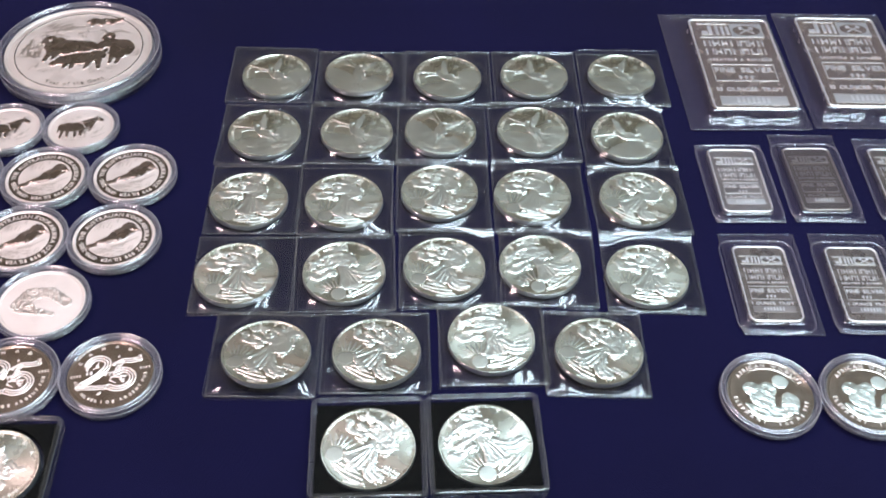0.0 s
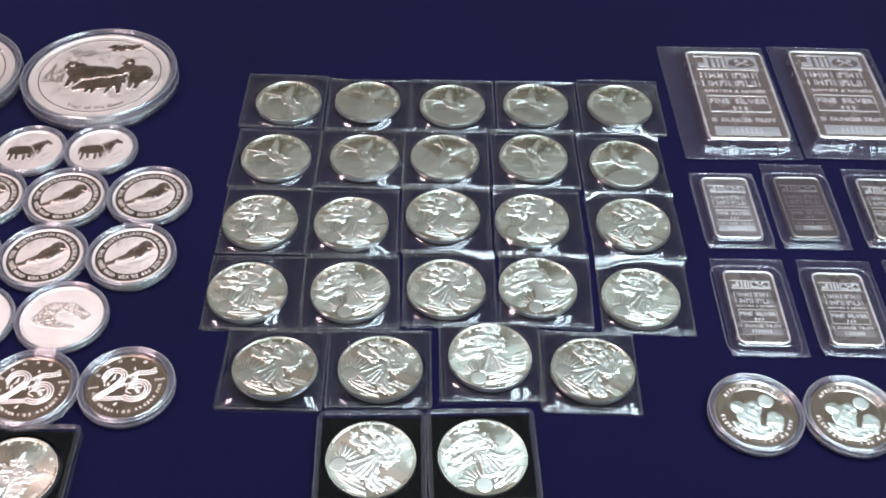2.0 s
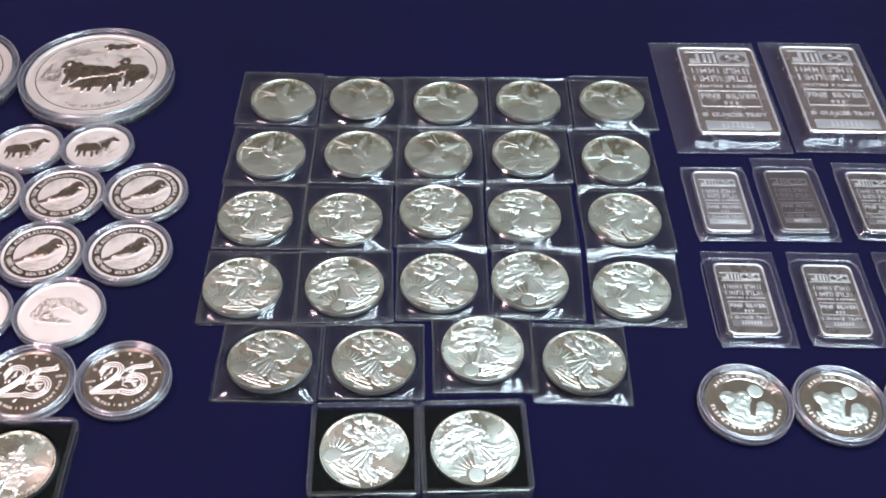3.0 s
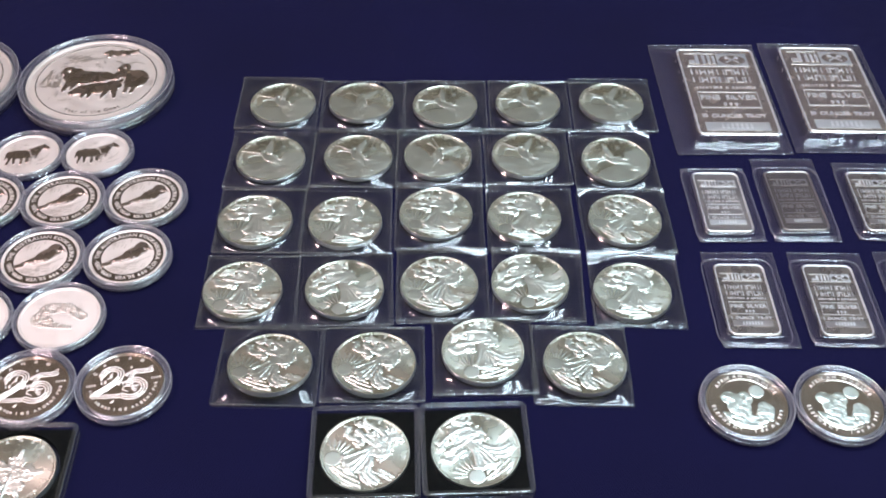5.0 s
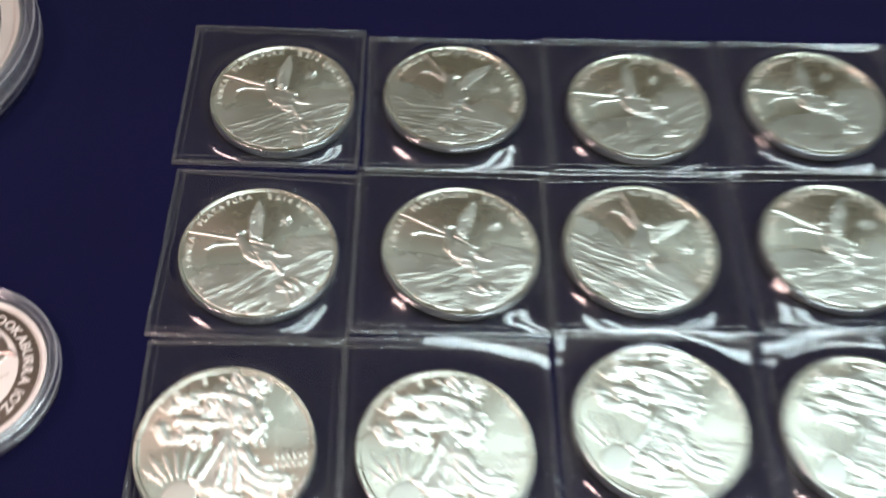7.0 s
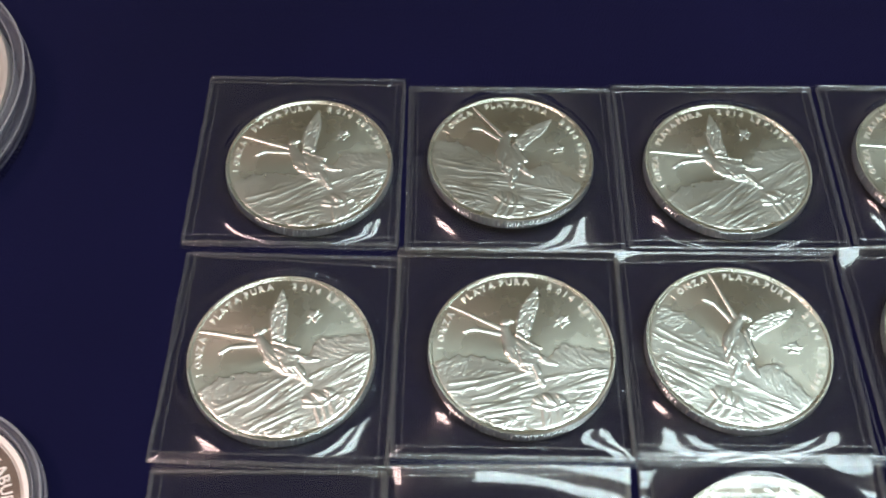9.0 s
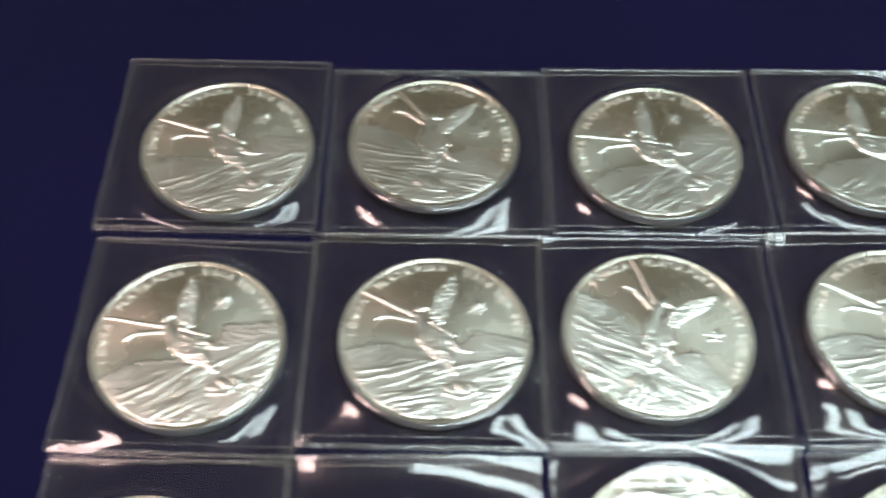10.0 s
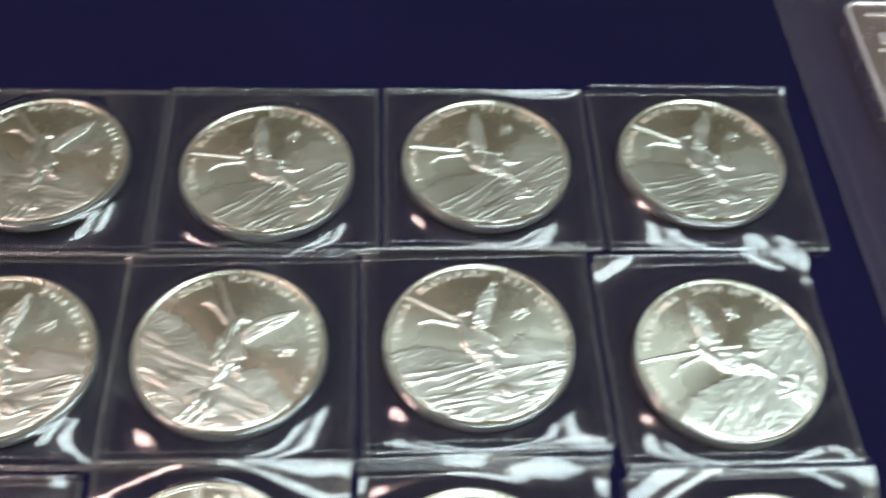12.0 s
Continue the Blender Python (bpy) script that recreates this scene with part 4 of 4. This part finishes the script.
num = join(arc_text("CANADA", 14.6 * MM, 2.4 * MM, -58, 58, z=2.95 * MM), arc_text("FINE SILVER 1 OZ ARGENT PUR", 14.4 * MM, 2.0 * MM, 262, 98, inward=True, z=2.95 * MM),
           line_text("9999", 4.4 * MM, 1.7 * MM, -15.0 * MM, .6 * MM, 2.95 * MM), line_text("9999", 4.4 * MM, 1.7 * MM, 15.0 * MM, .6 * MM, 2.95 * MM))
years = make_coin("polished silver coin with frosted number 25, in a capsule", 19.0 * MM, 2.9 * MM, 180, seen(numeral_design, 10), 0.4 * MM, 0.94, (PROOF, FROST, EDGE), None, "number 25 coins", extra=(("inscription", num, FROST, "frosted raised lettering"),))
tusk_text = join(arc_text("AFRICAN WILDLIFE", 15.0 * MM, 2.7 * MM, -62, 56, z=2.95 * MM), arc_text("ELEPHANT", 15.0 * MM, 2.5 * MM, 252, 190, inward=True, z=2.95 * MM), arc_text("1 oz Ag 999", 15.0 * MM, 2.5 * MM, 166, 96, inward=True, z=2.95 * MM))
tusk = make_coin("proof silver coin with frosted relief and lettering, in a capsule", 19.3 * MM, 2.9 * MM, 170, lambda x, y: tusker_design(x * 1.02, y * 1.02 + .03), 0.6 * MM, 0.94, (PROOF, RELIEF, EDGE), None, "proof coins", ring=0.75, extra=(("inscription", tusk_text, FROST, ""),))

ROUND = [
    (goat, 46.8, 43.6, 11.5, 7.0, "large clear round coin capsule on navy cloth", [(-211.4, 122.0, -6), (-306.5, 121.5, 10)]),
    (horse, 20.8, 18.4, 5.0, 2.4, "small clear round coin capsule on navy cloth", [(-238.9, 56.6, -8), (-198.9, 58.2, -8), (-280.5, 56.0, -8)]),
    (kook, 23.0, 20.7, 6.0, 2.9, "clear round coin capsule on navy cloth", [(-253.4, 15.8, -6), (-209.0, 16.3, -6), (-164.0, 18.4, -5), (-255.0, -30.0, -6), (-210.6, -29.0, -6), (-165.4, -27.8, -6)]),
    (leafy, 22.6, 20.7, 5.2, 2.9, "clear round coin capsule on navy cloth", [(-236.8, -72.0, -20), (-191.6, -69.9, -10)]),
    (years, 22.4, 19.4, 6.0, 2.9, "clear round coin capsule on navy cloth", [(-196.0, -114.5, -10), (-151.8, -112.6, -10)]),
    (tusk, 22.3, 19.7, 6.0, 2.9, "clear round coin capsule on navy cloth", [(140.8, -126.9, 12), (185.5, -127.8, 14), (230.2, -127.5, 12)]),
]
for proto, outer, inner, tall, thick, label, places in ROUND:
    for k, (x, y, spin) in enumerate(places):
        capsule(x, y, 0.1, outer, inner, tall, label, "round coin capsules")
        m = pose(x * MM, y * MM, (0.1 + tall * .86 - thick - 0.9) * MM, 0, 0, -spin)
        if k == 0:
            proto.matrix_world = m
        else:
            copy_thing(proto, m)

# ---- bars ----


def silver_bar(w, h, t, big, mat, bright, label, group):
    """A rounded bar with a raised frame, bars for the maker's mark and name, and its lines of lettering."""
    b = tagged(new("silver_bar"), label, "silver bar", group)
    W, H, T = w * MM, h * MM, t * MM
    r = (4.6 if big else 4.4) * MM
    fr = (1.5 if big else 1.1) * MM
    slab("body", W, H, r, [(0.6 * MM, 0), (0, 0.6 * MM), (0, T - .7 * MM), (.25 * MM, T - .2 * MM), (.7 * MM, T), (.8 * MM, T - .35 * MM)], mat, b)
    slab("frame", W - .9 * MM, H - .9 * MM, r - .4 * MM, [(0, T - .3 * MM), (.25 * MM, T + .02 * MM), (fr - .55 * MM, T + .05 * MM), (fr - .25 * MM, T - .10 * MM), (fr, T - .34 * MM)], bright, b, "bright raised frame", top=False, bottom=False)
    z = T - .35 * MM
    u, v = W / 2 - (3.2 if big else 2.2) * MM, H / 2 - (3.2 if big else 2.2) * MM
    s = 2 * u

    def band(y0, y1, x0=-1.0, x1=1.0):
        return (x0 * u * .9, x1 * u * .9, y0 * v, y1 * v)

    # heights of the mark, the two name rows, the small line, the panel, the weight and the number plate
    if big:
        mark, names, small, panel, weight, plate = (.60, .95), ((.39, .52), (.19, .32)), .035, (-.44, -.05), -.67, (-.98, -.78)
    else:
        mark, names, small, panel, weight, plate = (.53, .78), ((.28, .41), (.09, .22)), -.02, (-.47, -.10), -.62, (-.83, -.65)
    m0, m1 = mark
    mh = m1 - m0
    rows = [band(m1 - .018, m1, -1, -.06), band(m0, m0 + .018, -1, 1), band(m0 + .2 * mh, m0 + .46 * mh, -.92, -.72), band(m0 + .2 * mh, m0 + .82 * mh, -.70, -.58),
            band(m0 + .2 * mh, m0 + .82 * mh, -.47, -.37), band(m0 + .2 * mh, m0 + .82 * mh, -.30, -.21), band(m0 + .2 * mh, m0 + .82 * mh, -.14, -.05)]
    # rows of plain upright bars stand for the maker's name
    rnd = random.Random(17)
    for y0, y1 in names:
        for k in range(7):
            x0 = -.95 + .275 * k
            yc = y0 + (y1 - y0) * rnd.choice((.0, .40, .80))
            w = rnd.choice((.14, .17, .20))
            rows += [band(y0, y1, x0, x0 + .05), band(y0, y1, x0 + w, x0 + w + .035)] + ([band(yc, yc + .024, x0 + .05, x0 + w)] if k % 3 else [])
    pydata("maker_mark", *bars(rows, z, z + .3 * MM), bright, b, smooth=False)
    ey = (m0 + m1) / 2
    field = pydata("emblem_field", *bars([band(m0 + .02, m1, .0, 1.0)], z - .1 * MM, z + .14 * MM), BARSILVER if mat is TONED else DULLPLATE, b, "pale raised field", smooth=False)
    emb = pydata("emblem", *lathe([(.0001, z + .20 * MM), (.36 * u, z + .20 * MM), (.40 * u, z + .1 * MM)], 32), mat, field, smooth=False)
    emb.matrix_local = Matrix.Translation((.45 * u, ey * v, 0)) @ Matrix.Diagonal((1.0, .36 * mh * v / (.38 * u), 1, 1))
    for a in (34, -34):
        bm = bmesh.new()
        box(bm, -.27 * u, .27 * u, -.030 * u, .030 * u, z + .18 * MM, z + .34 * MM)
        box(bm, .15 * u, .24 * u, -.09 * u, .09 * u, z + .18 * MM, z + .36 * MM)
        g = part("hammer", bm, bright, field, smooth=False)
        g.matrix_local = Matrix.Translation((.45 * u, ey * v, 0)) @ Matrix.Diagonal((1, .62, 1, 1)) @ Matrix.Rotation(radians(a + (180 if a < 0 else 0)), 4, "Z")
    k = s / (46.0 * MM)
    p0, p1 = panel
    ph = p1 - p0
    geo = join(line_text("ASSAYERS & REFINERS", s * .86, 3.3 * k * MM, 0, small * v, z + .05 * MM, .02), line_text("FINE SILVER", s * .78, 6.4 * k * MM, 0, (p0 + .52 * ph) * v, z + .05 * MM, .02),
               line_text("999", s * .20, 5.2 * k * MM, 0, (p0 + .10 * ph) * v, z + .05 * MM, .02), line_text("10 OUNCES TROY" if big else "1 OUNCE TROY", s * .88, 5.0 * k * MM, 0, weight * v, z + .05 * MM, .02))
    pydata("inscription", *geo, bright, b, smooth=False)
    f = [band(p1 - .014, p1, -.94, .94), band(p0, p0 + .014, -.94, .94), band(p0, p1, -.94, -.915), band(p0, p1, .915, .94)]
    pydata("panel_line", *bars(f, z, z + .25 * MM), bright, b, smooth=False)
    q0, q1 = plate
    tag = pydata("number_plate", *bars([band(q0, q1, -.98, .98)], z - .1 * MM, z + .12 * MM), BARSILVER if mat in (DARKBAR, TONED) else DULLPLATE, b, "dull plate for a stamped number", smooth=False)
    pydata("stamped_bars", *bars([band(q0 + .25 * (q1 - q0), q1 - .22 * (q1 - q0), -.5 + .145 * k, -.5 + .145 * k + .085) for k in range(7)], z + .1 * MM, z + .3 * MM), BARLIGHT, tag, smooth=False)
    return b


def rect_reach(w, h):
    return lambda a, b: np.hypot(np.clip(np.abs(a) - w / 2, 0, None), np.clip(np.abs(b) - h / 2, 0, None)) - 1e-6


def blister(w, h, reach, top, seed, cx, cy, n=84):
    """A soft moulded dome round a bar, with a raised rolled edge and a flat border."""
    g = np.linspace(-.5, .5, n)
    X, Y = np.meshgrid(g * w, g * h)
    d = reach(X - cx, Y - cy) / MM - 2.5 + .18 * ripple(X / MM, Y / MM, seed, .18)
    fall = np.clip((d - .5) / 4.2, 0, 1)
    Z = top + (.9 * MM - top) * fall * fall * (3 - 2 * fall)
    Z = Z + 1.0 * MM * np.exp(-((d - 5.1) / .55) ** 2) - .35 * MM * np.clip((d - 5.1) / .8, 0, 1)
    Z = Z + np.clip(d / 3, 0, 1) * (.16 * MM * ripple(X / MM, Y / MM, seed + 1, .35) + .05 * MM * ripple(X / MM, Y / MM, seed + 2, .9))
    Z = np.maximum(Z, .35 * MM)
    verts = np.stack([X, Y, Z], -1).reshape(-1, 3).tolist()
    return verts, [(j * n + i, j * n + i + 1, (j + 1) * n + i + 1, (j + 1) * n + i) for j in range(n - 1) for i in range(n - 1)]


def pouch(x, y, w, h, turn, bx, by, bw, bh, top, seed, label, stiff):
    """A clear pouch sealed round a bar."""
    p = tagged(new("bar_pouch"), label, "pouch", "clear bar pouches")
    W, H = w * MM, h * MM
    c, s = math.cos(radians(turn)), math.sin(radians(turn))
    lx, ly = ((bx - x) * c + (by - y) * s) * MM, (-(bx - x) * s + (by - y) * c) * MM
    reach = rect_reach(bw * MM - 5 * MM, bh * MM - 5 * MM)
    if stiff:
        fv, ff, _ = film_mesh(W, H, rect_reach(bw * MM + .8 * MM, bh * MM + .8 * MM), top * MM, seed, .5 * MM, lx, ly, 80, 2.0)
        # the slack film below the bar is crumpled
        fv = [(q, r, h + max(0.0, min(1.0, (ly - bh / 2 * MM - 1.5 * MM - r) / (4 * MM))) * min(1.0, (r + H / 2) / (3 * MM)) * (1.2 * noise.noise((q * 80, r * 60, seed)) + .4 * noise.noise((q * 330, r * 260, seed + 3))) * MM) for q, r, h in fv]
    else:
        fv, ff = blister(W, H, reach, top * MM, seed, lx, ly)
    front = pydata("top_film", fv, ff, POUCH, p)
    if not stiff:
        # strip added over the moulded ridge, its gleam painted by a pale veil
        edge = slab("rolled_edge", (bw + 10.8) * MM, (bh + 10.8) * MM, 7 * MM, [(0, .8 * MM), (.15 * MM, 1.35 * MM), (.5 * MM, 1.6 * MM), (.85 * MM, 1.35 * MM), (1.0 * MM, .8 * MM)], ROLL, front, smooth=True, top=False, bottom=False)
        edge.matrix_local = Matrix.Translation((lx, ly, 0))
    e = .25 * MM
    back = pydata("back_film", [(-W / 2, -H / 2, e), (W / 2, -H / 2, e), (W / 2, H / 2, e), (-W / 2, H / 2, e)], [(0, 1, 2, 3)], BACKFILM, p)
    a, b, i = W / 2 - .4 * MM, H / 2 - .4 * MM, 4.0 * MM
    for n, (x0, y0, x1, y1, r) in enumerate(((-a, -b, a, -b, .4), (-a, b, a, b, .4), (-a, -b, -a, b, .4), (a, -b, a, b, .4))):
        pydata("seam", *bead(x0, y0, x1, y1, r * MM, .5 * MM, seed * 5 + n, .8), SEAM, front)
    if stiff:
        for n, (x0, y0, x1, y1) in enumerate(((-a + i, -b + i, -a + i, b - i), (a - i, -b + i, a - i, b - i), (-a + i, -b + i, a - i, -b + i), (-a + i, b - i, a - i, b - i))):
            pydata("inner_seam", *bead(x0, y0, x1, y1, .3 * MM, .5 * MM, seed * 5 + n, .8), SEAM, back)
    p.matrix_world = pose(x * MM, y * MM, .1 * MM, 0, 0, turn)
    return p


ten = silver_bar(51, 90, 6.2, True, TENSILVER, BARLIGHT, "large silver bar with raised lettering, in a clear pouch", "large silver bars")
one = silver_bar(27.6, 50.3, 3.0, False, DARKBAR, BARLIGHT, "small silver bar with raised lettering, in a clear pouch", "small silver bars")
pale = silver_bar(27.6, 50.3, 3.0, False, BARSILVER, BARLIGHT, "small pale silver bar with raised lettering, in a clear pouch", "small silver bars")
dark = silver_bar(27.6, 50.3, 3.0, False, TONED, BARSILVER, "small darkly toned silver bar in a clear pouch", "small silver bars")
BARS = [
    (ten, 181.7, 115.3, -.6, 176.7, 116.0, 70, 114, 0.0, 51, 90, 6.8), (ten, 249.4, 117.4, -1.2, 249.1, 117.1, 69, 114, -1.0, 51, 90, 6.8),
    (pale, 158.9, 14.9, -.5, 159.2, 15.4, 37, 61.5, 0.0, 27.6, 50.3, 3.5), (dark, 201.0, 15.9, .4, 201.6, 19.5, 37, 70, -1.0, 27.6, 50.3, 3.5), (one, 248.2, 15.0, -1.5, 249.6, 18.0, 39, 65, -2.0, 27.6, 50.3, 3.5),
    (one, 156.1, -59.3, -1.2, 158.4, -57.0, 39, 67, -1.0, 27.6, 50.3, 3.5), (one, 202.9, -60.3, -1.4, 204.8, -57.0, 39.5, 66, -1.5, 27.6, 50.3, 3.5), (one, 250.0, -60.5, -1.4, 251.5, -57.0, 39.5, 66, -1.5, 27.6, 50.3, 3.5),
]
done = set()
for n, (proto, bx, by, bt, px, py, pw, ph, pt, bw, bh, top) in enumerate(BARS):
    m = pose(bx * MM, by * MM, .5 * MM, 0, 0, bt)
    if proto.name in done:
        copy_thing(proto, m)
    else:
        proto.matrix_world = m
        done.add(proto.name)
    pouch(px, py, pw, ph, pt, bx, by, bw, bh, top, 100 + n, "clear plastic pouch sealed round a silver bar", bw > 40)
